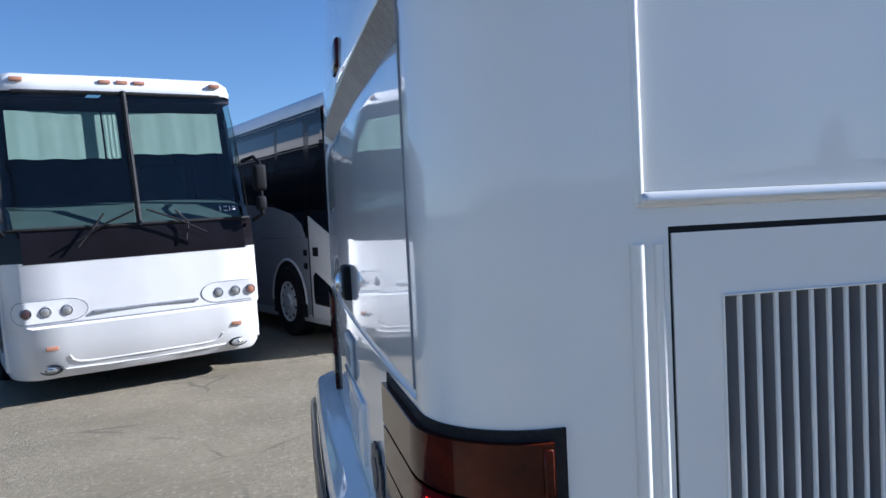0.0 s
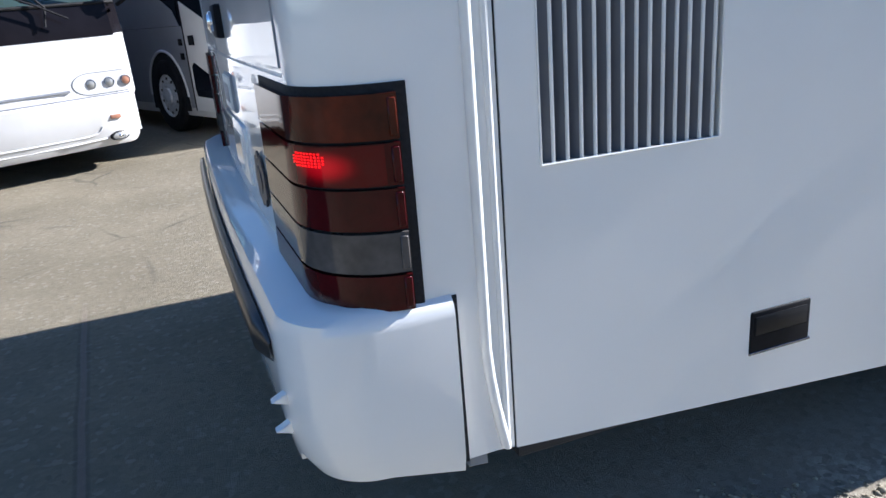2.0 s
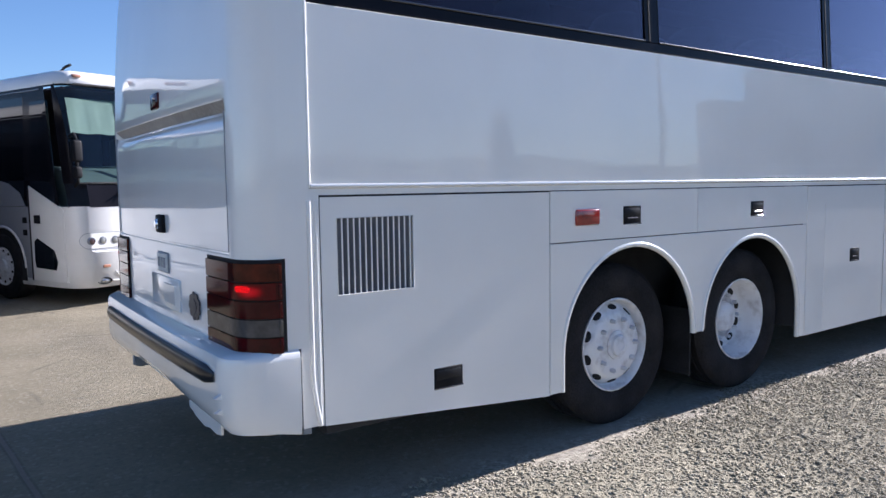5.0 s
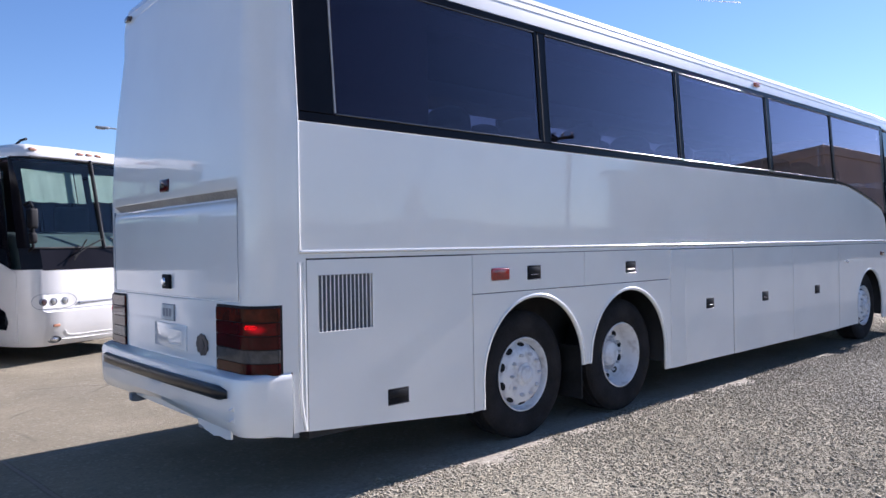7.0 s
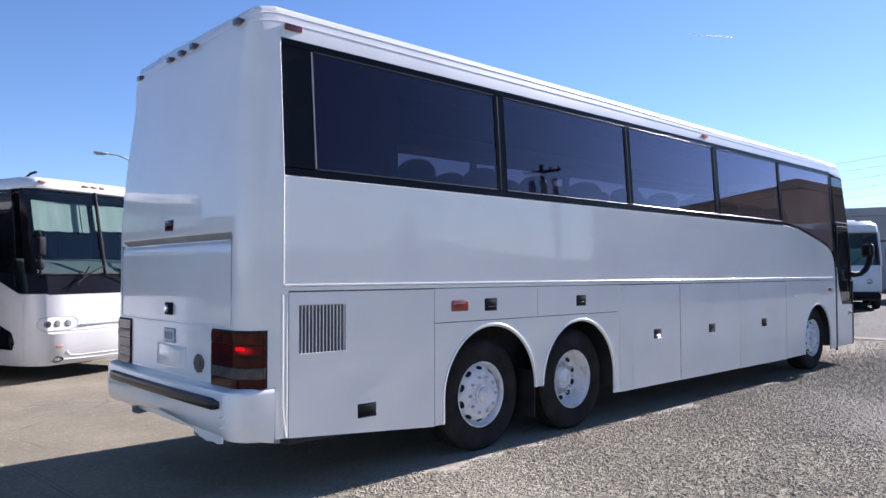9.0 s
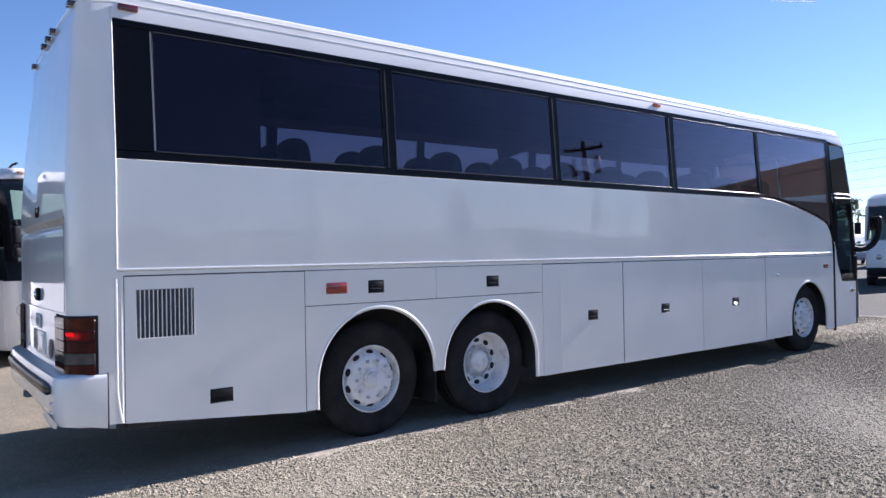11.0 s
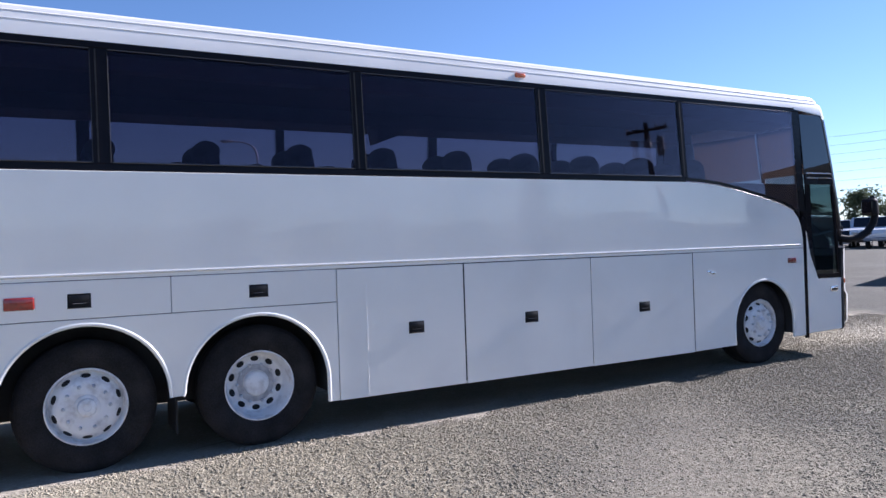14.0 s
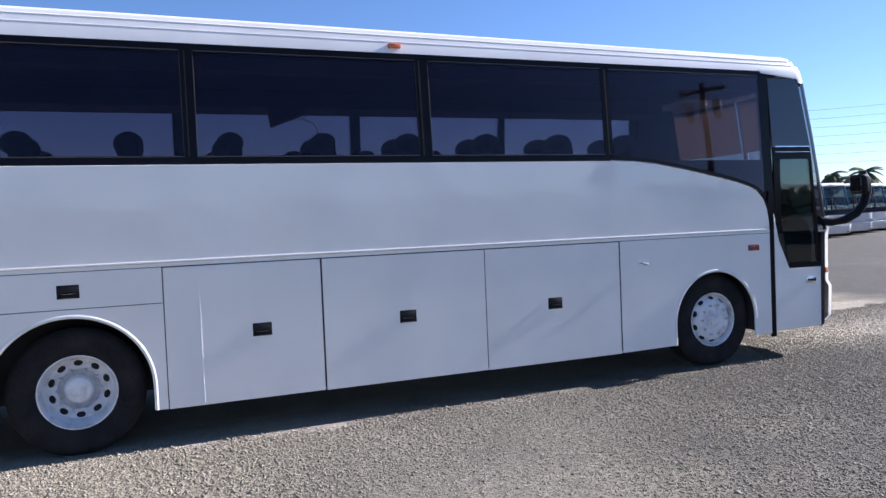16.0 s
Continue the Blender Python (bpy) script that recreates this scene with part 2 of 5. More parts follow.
def tube(path, r, seg=8, bm=None, r_end=None):
    """A round bar along points."""
    b = bmesh.new()
    pts = [Vector(p) for p in path]
    rings = []
    for i, p in enumerate(pts):
        d = (pts[min(i + 1, len(pts) - 1)] - pts[max(i - 1, 0)]).normalized()
        u = d.orthogonal() if i == 0 else (u - d * u.dot(d))
        u.normalize()
        w = d.cross(u)
        rr = r if r_end is None else r + (r_end - r) * i / (len(pts) - 1)
        rings.append([b.verts.new(p + rr * (u * math.cos(2 * math.pi * k / seg) + w * math.sin(2 * math.pi * k / seg))) for k in range(seg)])
    for p, q in zip(rings, rings[1:]):
        for k in range(seg):
            b.faces.new((p[k], p[(k + 1) % seg], q[(k + 1) % seg], q[k]))
    b.faces.new(rings[0][::-1])
    b.faces.new(rings[-1])
    return join(bm, b)


def skin(rows, bm=None, close=False):
    """A surface through rows of points."""
    b = bmesh.new()
    vs = [[b.verts.new(p) for p in row] for row in rows]
    n = len(rows[0])
    for p, q in zip(vs, vs[1:]):
        for k in range(n if close else n - 1):
            k2 = (k + 1) % n
            try:
                b.faces.new((p[k], p[k2], q[k2], q[k]))
            except ValueError:
                pass
    return join(bm, b)


def mirror_y(bm, c):
    """Flips a mesh to the other side of the plane y = c."""
    for v in bm.verts:
        v.co.y = 2 * c - v.co.y
    bmesh.ops.reverse_faces(bm, faces=bm.faces[:])
    return bm


def arc(cx, cz, rx, rz, a0, a1, n):
    return [(cx + rx * math.cos(radians(a0 + (a1 - a0) * k / n)), cz + rz * math.sin(radians(a0 + (a1 - a0) * k / n))) for k in range(n + 1)]


# ---- ground ----
def ground_material():
    m = bpy.data.materials.new("gravel_lot")
    m.use_nodes = True
    nt = m.node_tree
    p = nt.nodes["Principled BSDF"]
    p.inputs["Roughness"].default_value = 0.92
    p.inputs["Specular IOR Level"].default_value = 0.2
    co = nt.nodes.new("ShaderNodeTexCoord")

    def noise_tex(s, d=4.0, r=0.55):
        n = nt.nodes.new("ShaderNodeTexNoise")
        n.inputs["Scale"].default_value, n.inputs["Detail"].default_value, n.inputs["Roughness"].default_value = s, d, r
        nt.links.new(co.outputs["Object"], n.inputs["Vector"])
        return n.outputs["Fac"]

    def rng(v, lo, hi, a=0.0, b=1.0):
        n = nt.nodes.new("ShaderNodeMapRange")
        nt.links.new(v, n.inputs[0])
        for k, x in enumerate((lo, hi, a, b)):
            n.inputs[k + 1].default_value = x
        return n.outputs[0]

    def mix(f, a, b, kind="MIX"):
        n = nt.nodes.new("ShaderNodeMix")
        n.data_type, n.blend_type = "RGBA", kind
        for k, v in ((0, f), (6, a), (7, b)):
            if isinstance(v, (float, int)):
                n.inputs[k].default_value = v
            elif isinstance(v, tuple):
                n.inputs[k].default_value = (*v, 1)
            else:
                nt.links.new(v, n.inputs[k])
        return n.outputs[2]

    def maths(op, a, b):
        n = nt.nodes.new("ShaderNodeMath")
        n.operation = op
        for k, v in ((0, a), (1, b)):
            if isinstance(v, (float, int)):
                n.inputs[k].default_value = v
            else:
                nt.links.new(v, n.inputs[k])
        return n.outputs[0]

    vor = nt.nodes.new("ShaderNodeTexVoronoi")
    vor.inputs["Scale"].default_value = 43.0
    nt.links.new(co.outputs["Object"], vor.inputs["Vector"])
    sep = nt.nodes.new("ShaderNodeSeparateXYZ")
    nt.links.new(co.outputs["Object"], sep.inputs[0])
    stone = nt.nodes.new("ShaderNodeSeparateColor")
    nt.links.new(vor.outputs["Color"], stone.inputs[0])
    chip = rng(stone.outputs[0], 0.0, 1.0, 0.66, 1.34)
    wander = rng(noise_tex(0.5, 3.0), 0.3, 0.7, -0.5, 0.5)
    small = rng(noise_tex(1.6, 4.0), 0.3, 0.7, -0.16, 0.16)
    nose = rng(sep.outputs["X"], 10.0, 12.5, 0.0, -3.2)
    side = rng(maths("ADD", maths("ADD", sep.outputs["Y"], nose), maths("ADD", maths("MULTIPLY", wander, 0.25), small)), 0.86, 1.06)          # 0: loose grey gravel, 1: packed tan
    far_x = rng(maths("ADD", sep.outputs["X"], wander), 16.6, 17.6)
    pack = maths("MAXIMUM", side, far_x)
    gravel = mix(rng(noise_tex(1.3), 0.3, 0.7), (0.272, 0.241, 0.172), (0.360, 0.320, 0.230))
    dirt = mix(rng(noise_tex(0.7, 6.0), 0.3, 0.7), (0.192, 0.165, 0.114), (0.278, 0.240, 0.169))
    base = mix(pack, gravel, dirt)
    base = mix(maths("MULTIPLY", far_x, 0.85), base, (0.052, 0.050, 0.040))
    # Shade between the stones, put into the colour: darker forwards and off the coach.
    stone_shade = rng(maths("ADD", sep.outputs["X"], maths("MULTIPLY", wander, 3.0)), 3.0, 9.5, 0.0, 0.86)
    stone_shade = maths("MAXIMUM", stone_shade, rng(maths("ADD", sep.outputs["Y"], maths("MULTIPLY", wander, 0.8)), 0.2, -1.5, 0.0, 0.32))
    base = mix(maths("MULTIPLY", stone_shade, rng(sep.outputs["Y"], 1.6, 0.9)), base, (0.072, 0.067, 0.053))
    yy = maths("ADD", sep.outputs["Y"], small)
    edge = maths("MULTIPLY", maths("MULTIPLY", rng(yy, 0.62, 0.88), rng(yy, 1.6, 1.1)), rng(maths("ADD", sep.outputs["X"], wander), 8.5, 6.0, 0.15, 1.0))
    base = mix(maths("MULTIPLY", edge, 0.75), base, (0.37, 0.33, 0.27))
    stain = rng(noise_tex(0.23, 5.0), 0.52, 0.72, 0.0, 0.35)
    base = mix(stain, base, (0.16, 0.145, 0.125))
    sc = nt.nodes.new("ShaderNodeVectorMath")
    sc.operation = "SCALE"
    nt.links.new(base, sc.inputs[0])
    speck = rng(noise_tex(38.0, 5.0, 0.7), 0.3, 0.7, 0.70, 1.30)
    nt.links.new(mixf(nt, maths("MULTIPLY", chip, speck), pack), sc.inputs["Scale"])
    # scattered pale and dark chips, and a few hairline cracks, in the packed part
    pick = maths("ADD", stone.outputs[1], rng(noise_tex(2.2, 3.0), 0.3, 0.7, -0.09, 0.09))
    out = mix(maths("MULTIPLY", rng(pick, 0.90, 0.96, 0.0, 0.16), pack), sc.outputs[0], (0.52, 0.49, 0.42))
    out = mix(maths("MULTIPLY", rng(pick, 0.10, 0.04, 0.0, 0.18), pack), out, (0.085, 0.075, 0.06))
    warp = nt.nodes.new("ShaderNodeMix")
    warp.data_type = "RGBA"
    warp.inputs[0].default_value = 0.22
    wn = nt.nodes.new("ShaderNodeTexNoise")
    wn.inputs["Scale"].default_value, wn.inputs["Detail"].default_value = 1.4, 5.0
    nt.links.new(co.outputs["Object"], wn.inputs["Vector"])
    nt.links.new(co.outputs["Object"], warp.inputs[6])
    nt.links.new(wn.outputs["Color"], warp.inputs[7])
    crack = nt.nodes.new("ShaderNodeTexVoronoi")
    crack.feature = "DISTANCE_TO_EDGE"
    crack.inputs["Scale"].default_value = 0.75
    nt.links.new(warp.outputs[2], crack.inputs["Vector"])
    line = maths("MULTIPLY", rng(crack.outputs["Distance"], 0.012, 0.003), rng(noise_tex(0.9, 2.0), 0.50, 0.62, 0.0, 0.55))
    out = mix(maths("MULTIPLY", line, pack), out, (0.09, 0.08, 0.065))
    # one filled seam behind the coach
    off = maths("ABSOLUTE", maths("ADD", maths("ADD", sep.outputs["X"], 0.277), maths("ADD", maths("MULTIPLY", sep.outputs["Y"], 0.053), maths("MULTIPLY", small, 0.03))), 0.0)
    length = maths("MULTIPLY", rng(sep.outputs["Y"], 0.9, 1.3), rng(sep.outputs["Y"], 3.9, 3.3))
    out = mix(maths("MULTIPLY", maths("MULTIPLY", rng(off, 0.030, 0.022), length), 0.35), out, (0.09, 0.07, 0.06))
    out = mix(maths("MULTIPLY", maths("MULTIPLY", rng(off, 0.016, 0.010), length), 0.38), out, (0.33, 0.26, 0.22))
    nt.links.new(out, p.inputs["Base Color"])
    b = nt.nodes.new("ShaderNodeBump")
    b.inputs["Distance"].default_value = 0.018
    b.inputs["Strength"].default_value = 0.55
    nt.links.new(noise_tex(85.0, 6.0, 0.75), b.inputs["Height"])
    nt.links.new(b.outputs[0], p.inputs["Normal"])
    return m


def mixf(nt, value, pack):
    """Fades the stone chips to a weaker pattern where the ground is packed."""
    n = nt.nodes.new("ShaderNodeMix")
    n.data_type = "FLOAT"
    nt.links.new(pack, n.inputs[0])
    nt.links.new(value, n.inputs[2])
    h = nt.nodes.new("ShaderNodeMapRange")
    nt.links.new(value, h.inputs[0])
    for k, x in enumerate((0.2, 2.4, 0.78, 1.24)):
        h.inputs[k + 1].default_value = x
    nt.links.new(h.outputs[0], n.inputs[3])
    return n.outputs[0]


LOT = ground_material()
gb = bmesh.new()
xs = [-3000, -300, -40] + [-20 + 2.0 * k for k in range(0, 36)] + [120, 400, 3000]
ys = [-3000, -300, -40] + [-16 + 2.0 * k for k in range(0, 24)] + [80, 300, 3000]
grid = [[gb.verts.new((x, y, 0.012 * noise.noise((x * 0.4, y * 0.4, 0)) if -18 < x < 48 and -14 < y < 28 and not (0 < x < 13 and 0 < y < 4.5) else 0.0)) for x in xs] for y in ys]
for a, b in zip(grid, grid[1:]):
    for k in range(len(xs) - 1):
        gb.faces.new((a[k], a[k + 1], b[k + 1], b[k]))
tagged(part("ground", gb, LOT), "wide sunlit lot of tan packed gravel and grey stone chips", "ground", kind="structure")

# ---- the white three-axle coach ----
YS, YC = 0.9, 2.2                 # near side and middle line
NOSE = Matrix.Translation((0.6, 0, 0)) @ pose(0, 0, 0, 0, 0.35, 0) @ Matrix.Translation((-0.6, 0, 0))   # stands slightly nose down
ROOF = [(0.066, 3.374), (0.071, 3.42), (0.084, 3.488), (0.081, 3.493), (0.094, 3.499), (0.105, 3.557), (0.102, 3.561), (0.111, 3.567), (0.122, 3.598), (0.146, 3.618), (0.21, 3.638), (0.34, 3.655), (0.65, 3.672), (1.3, 3.68)]


def lean(z):
    """How far the side has come in at a height."""
    return 0.0 if z < 2.365 else 0.065 * (z - 2.365)


def fall(x, z):
    """How far the roof comes down towards the front."""
    return 0.055 * max(0.0, (x - 4.0) / 7.6) ** 1.2 * min(1.0, max(0.0, (z - 3.37) / 0.18))


def wheel(name, parent, x, z, inset, dish, mirrored):
    """A tyre on a white steel disc wheel with ten round openings."""
    t = 0.52
    tyre = lathe([(0.29, 0.985), (0.31, 0.968), (0.36, 0.955), (0.42, 0.952), (0.47, 0.958), (0.498, 0.972), (0.505, 0.98), (0.52, 0.995), (t, 1.03), (0.512, 1.035), (0.512, 1.05),
                  (t, 1.055), (t, 1.11), (0.512, 1.115), (0.512, 1.13), (t, 1.135), (t, 1.2), (0.505, 1.24), (0.45, 1.26), (0.29, 1.25)], 56)
    if dish:
        disc = [(0.285, 1.0), (0.30, 0.972), (0.302, 0.964), (0.293, 0.962), (0.283, 0.985), (0.272, 1.04), (0.262, 1.10), (0.245, 1.128), (0.20, 1.135), (0.15, 1.12), (0.14, 1.112), (0.0, 1.112)]
        hub = [(0.112, 1.115), (0.108, 1.080), (0.100, 1.068), (0.088, 1.062), (0.0, 1.058)]
        hole_r, hole_y, nut_r, nut_y = 0.215, 1.128, 0.165, 1.10
    else:
        disc = [(0.285, 1.0), (0.30, 0.972), (0.302, 0.964), (0.293, 0.960), (0.283, 0.975), (0.274, 1.028), (0.264, 1.032), (0.240, 0.994), (0.216, 0.962), (0.20, 0.956), (0.15, 0.954), (0.0, 0.952)]
        hub = [(0.095, 0.957), (0.093, 0.945), (0.072, 0.940), (0.066, 0.924), (0.056, 0.918), (0.03, 0.916), (0.028, 0.920), (0.0, 0.920)]
        hole_r, hole_y, nut_r, nut_y = 0.2405, 0.995, 0.167, 0.942
    made = []
    made.append(("tyre", tyre, TYRE))
    made.append(("rim", lathe(disc, 56), RIM))
    made.append(("hub_cap", lathe(hub, 32), RIM))
    w = part(name, lathe([(0.08, 1.14 if dish else 1.02), (0.08, 1.5), (0, 1.5)], 16), UNDER, parent)
    w.location = (x, inset, z)
    if mirrored:
        w.matrix_basis = Matrix.Translation((x, 2 * YC - inset, z)) @ pose(0, 0, 0, 0, 0, 180)
    if dish:
        # darker grey ring round the hub
        made.append(("hub_ring", lathe([(0.165, 1.1185), (0.142, 1.1085), (0.116, 1.1085)], 40), HUB_GREY))
    for n, b, mat in made:
        part(n, b, mat, w)
    tilt = 0.0 if dish else 56.0
    for k in range(10):
        a = 2 * math.pi * (k + 0.5) / 10
        hr = 0.028 if dish else 0.029
        b = lathe([(0.0, -0.004), (hr - 0.002, -0.004), (hr, 0.0), (hr, 0.008), (0, 0.008)], 14)
        b.transform(Matrix.Rotation(-a, 4, "Y") @ Matrix.Translation((hole_r, hole_y, 0)) @ pose(0, 0, 0, 0, 0, tilt) @ Matrix.Diagonal((0.85, 1, 1.25, 1)))
        part("hand_hole", b, HOLE, w)
    for k in range(10):
        a = 2 * math.pi * k / 10
        b = lathe([(0.0, -0.026), (0.008, -0.025), (0.012, -0.020), (0.0145, -0.012), (0.016, 0.012)], 6)
        b.transform(Matrix.Rotation(-a, 4, "Y") @ Matrix.Translation((nut_r, nut_y, 0)))
        part("wheel_nut", b, NUT, w)
    return w


def main_coach():
    c = thing("coach", "long glossy white three-axle touring coach with dark tinted windows", "coach", NOSE)

    def both(name, make, mat, label="", smooth=35):
        part(name, make(), mat, c, label, smooth)
        part(name, mirror_y(make(), YC), mat, c, label, smooth)

    # lower side: doors and wheel panels
    def engine_door():
        b = bmesh.new()
        cx, cz = (0.637, 0.717, 1.131, 2.045), (None, 1.066, 1.419, 1.514)
        bottom = [0.475 - 0.083 * (x - 0.637) for x in cx]
        g = [[b.verts.new((x, YS, bottom[i] if z is None else z)) for i, x in enumerate(cx)] for z in cz]
        fs = [b.faces.new((g[j][i], g[j][i + 1], g[j + 1][i + 1], g[j + 1][i])) for j in range(3) for i in range(3) if (i, j) != (1, 1)]
        r = bmesh.ops.extrude_face_region(b, geom=fs)
        for v in [v for v in r["geom"] if isinstance(v, bmesh.types.BMVert)]:
            v.co.y += 0.035
        return b
    both("engine_door", engine_door, WHITE)
    both("upper_wheel_panel", lambda: prism([(2.053, 1.228), (3.404, 1.228), (3.404, 1.518), (2.053, 1.518)], YS, YS + 0.03, 0.003), WHITE)
    both("upper_wheel_panel", lambda: prism([(3.410, 1.228), (4.806, 1.228), (4.806, 1.518), (3.410, 1.518)], YS, YS + 0.03, 0.003), WHITE)
    R = 0.617
    a1 = arc(2.769, 0.566, R, R, 180, 2, 26)
    a2 = arc(4.100, 0.552, R, R, 178, 0, 26)
    wheel_panel = [(2.053, 0.362), (2.152, 0.362)] + a1 + [(3.388, 0.55), (3.472, 0.55)] + a2 + [(4.717, 0.348), (4.806, 0.345), (4.806, 1.222), (2.053, 1.222)]
    both("wheel_panel", lambda: prism(wheel_panel, YS, YS + 0.03, 0.003), WHITE)
    for x0, x1 in ((4.814, 6.120), (6.136, 7.719), (7.727, 9.262)):
        both("luggage_door", lambda: prism([(x0, 0.342), (x1, 0.345), (x1, 1.514), (x0, 1.514)], YS, YS + 0.035, 0.004), WHITE)
    for x0, x1 in ((2.046, 2.053), (6.119, 6.137), (7.718, 7.728), (9.261, 9.278)):
        both("door_gap", lambda: prism([(x0, 0.37), (x1, 0.37), (x1, 1.516), (x0, 1.516)], YS + 0.007, YS + 0.028), HOLE)
    for x0, x1, z1 in ((0.637, 2.046, 1.5225), (2.053, 4.81, 1.520), (4.814, 9.262, 1.520)):
        both("door_gap", lambda: prism([(x0, 1.512), (x1, 1.512), (x1, z1), (x0, z1)], YS + 0.006, YS + 0.026), HOLE)
    both("door_fold", lambda: prism([(5.085, 0.36), (5.097, 0.36), (5.097, 1.37), (5.085, 1.37)], YS - 0.002, YS + 0.002, 0.0015), WHITE)
    aF = arc(10.525, 0.58, 0.56, 0.56, 180, 0, 26)
    front_panel = [(9.277, 0.35), (9.965, 0.36)] + aF + [(11.085, 0.37), (11.312, 0.37), (11.312, 1.518), (9.277, 1.518)]
    both("front_wheel_panel", lambda: prism(front_panel, YS, YS + 0.03, 0.003), WHITE)
    # rolled white lips round the wheel openings
    for pts in ([(2.152, 0.362)] + a1 + [(3.388, 0.55)], [(3.472, 0.55)] + a2 + [(4.717, 0.348)], [(9.965, 0.36)] + aF + [(11.085, 0.37)]):
        both("arch_lip", lambda: tube([(x, YS + 0.011, z) for x, z in pts], 0.019, 10), TRIM_WHITE, "bright white rolled lip", 60)

    # upper side panel with its swept front
    sweep = [(9.2, 2.357), (9.47, 2.346), (9.74, 2.322), (10.1, 2.262), (10.55, 2.172), (10.85, 2.105), (11.02, 2.055), (11.14, 2.005), (11.23, 1.92), (11.285, 1.80), (11.312, 1.63)]
    upper = [(0.594, 1.572), (11.312, 1.572)] + sweep[::-1] + [(0.594, 2.357)]
    both("side_panel", lambda: prism(upper, YS + 0.004, YS + 0.034, 0.004), WHITE)
    both("waist_band", lambda: prism([(0.594, 1.5235), (11.312, 1.5235), (11.312, 1.569), (0.594, 1.569)], YS + 0.002, YS + 0.03), WHITE)

    def rail():
        rows = []
        for x in (0.586, 0.592, 0.60, 0.62, 2.2, 3.8, 5.4, 7.0, 8.6, 10.2, 11.20, 11.225, 11.235, 11.245):
            s = 0.35 if x in (0.586, 11.245) else 1.0
            rows.append([(x, YS + 0.003 - s * 0.012 * math.sin(math.pi * k / 8), 1.563 + 0.012 * -math.cos(math.pi * k / 8)) for k in range(9)])
        return skin(rows)
    both("waist_rail", rail, RAIL, "thin bright white half-round rail", 60)

    # window band: black surround strips, mullions and glass
    def slanted(outline, d0, d1, bevel=0.0):
        b = prism(outline, d0, d1, bevel)
        for v in b.verts:
            v.co.y += YS + lean(v.co.z)
        return b
    both("window_surround", lambda: slanted([(0.592, 2.361), (9.2, 2.361), (9.2, 2.418), (0.592, 2.418)], 0.008, 0.04, 0.004), BLACK_GLOSS)
    low = [(9.205, 2.361)] + [(x, z + 0.002) for x, z in sweep[1:]] + [(11.40, 1.60)]
    high = [(x + (0.012 if x > 11.1 else 0.0), z + 0.05) for x, z in low[:-2]] + [(11.322, 2.0), (11.40, 2.0)]
    both("window_surround", lambda: slanted(low + high[::-1], 0.008, 0.04), BLACK_GLOSS)
    both("window_surround", lambda: slanted([(0.592, 3.325), (11.40, 3.325), (11.40, 3.374), (0.592, 3.374)], 0.004, 0.04, 0.004), BLACK_GLOSS)
    both("rear_blank", lambda: slanted([(0.592, 2.420), (0.862, 2.420), (0.862, 3.323), (0.592, 3.323)], 0.008, 0.04, 0.003), BLACK_GLOSS)
    both("glass_edge_strip", lambda: slanted([(0.862, 2.43), (0.872, 2.43), (0.862, 3.31), (0.852, 3.31)], -0.002, 0.01), GREY)
    edges = (0.868, 2.875, 2.995, 5.035, 5.135, 7.115, 7.235, 9.160, 9.245, 11.39)
    for k in range(1, 9, 2):
        a, b_ = edges[k], edges[k + 1]
        both("mullion", lambda: slanted([(a, 2.420), (b_, 2.420), (b_, 3.323), (a, 3.323)], 0.010, 0.05), BLACK_GLOSS)
        both("mullion_seal", lambda: slanted([(a + 0.03, 2.425), (a + 0.042, 2.425), (a + 0.042, 3.32), (a + 0.03, 3.32)], 0.006, 0.012), BLACK_RUBBER)
    for k in range(0, 8, 2):
        a, b_ = edges[k], edges[k + 1]
        for side in (0, 1):
            g = slanted([(a, 2.420), (b_, 2.420), (b_, 3.323), (a, 3.323)], 0.016, 0.017)
            gl = part("window_pane", mirror_y(g, YC) if side else g, TINT, c)
            gl.visible_shadow = False
    front_glass = [(9.245, 2.412)] + [(x, z) for x, z in high[1:-2]] + [(11.24, 2.0), (11.27, 2.0), (11.26, 3.323), (9.245, 3.323)]
    for side in (0, 1):
        g = slanted(front_glass, 0.016, 0.017)
        gl = part("window_pane", mirror_y(g, YC) if side else g, FRONT_TINT, c)
        gl.visible_shadow = False

    both("mullion", lambda: slanted([(11.27, 2.0), (11.40, 2.0), (11.40, 3.323), (11.26, 3.323)], 0.015, 0.05), BLACK_GLOSS)
    both("sweep_trim", lambda: tube([(x, YS + 0.004 + lean(z), z + 0.004) for x, z in sweep[:-3]], 0.0055, 6), CHROME)

    def bead_line(a, b_, z):
        return tube([(x, YS + lean(z) + 0.010, z) for x in (a, (a + b_) / 2, b_)], 0.0065, 8)
    for k in range(0, 10, 2):
        both("pane_seal", lambda: bead_line(edges[k] + 0.01, edges[k + 1] - 0.01 if k < 8 else 11.24, 3.318), BLACK_SHINE, "", 60)
        if k < 8:
            both("pane_seal", lambda: bead_line(edges[k] + 0.01, edges[k + 1] - 0.01, 2.424), BLACK_SHINE, "", 60)
            for x in (edges[k] + 0.004, edges[k + 1] - 0.004):
                both("pane_seal", lambda: tube([(x, YS + lean(z) + 0.010, z) for z in (2.424, 2.87, 3.318)], 0.003, 6), BLACK_RUBBER, "", 60)

    # roof: one long shell with a gutter, closed at the back and front by the end caps
    prof = [(YS + d, z) for d, z in ROOF] + [(2 * YC - YS - d, z) for d, z in ROOF[::-1]]
    part("roof", skin([[(x, y, z - fall(x, z)) for y, z in prof] for x in (0.586, 3, 4.5, 6, 7.5, 9, 9.6, 10.2, 10.8, 11.30)]), WHITE, c, "", 18)

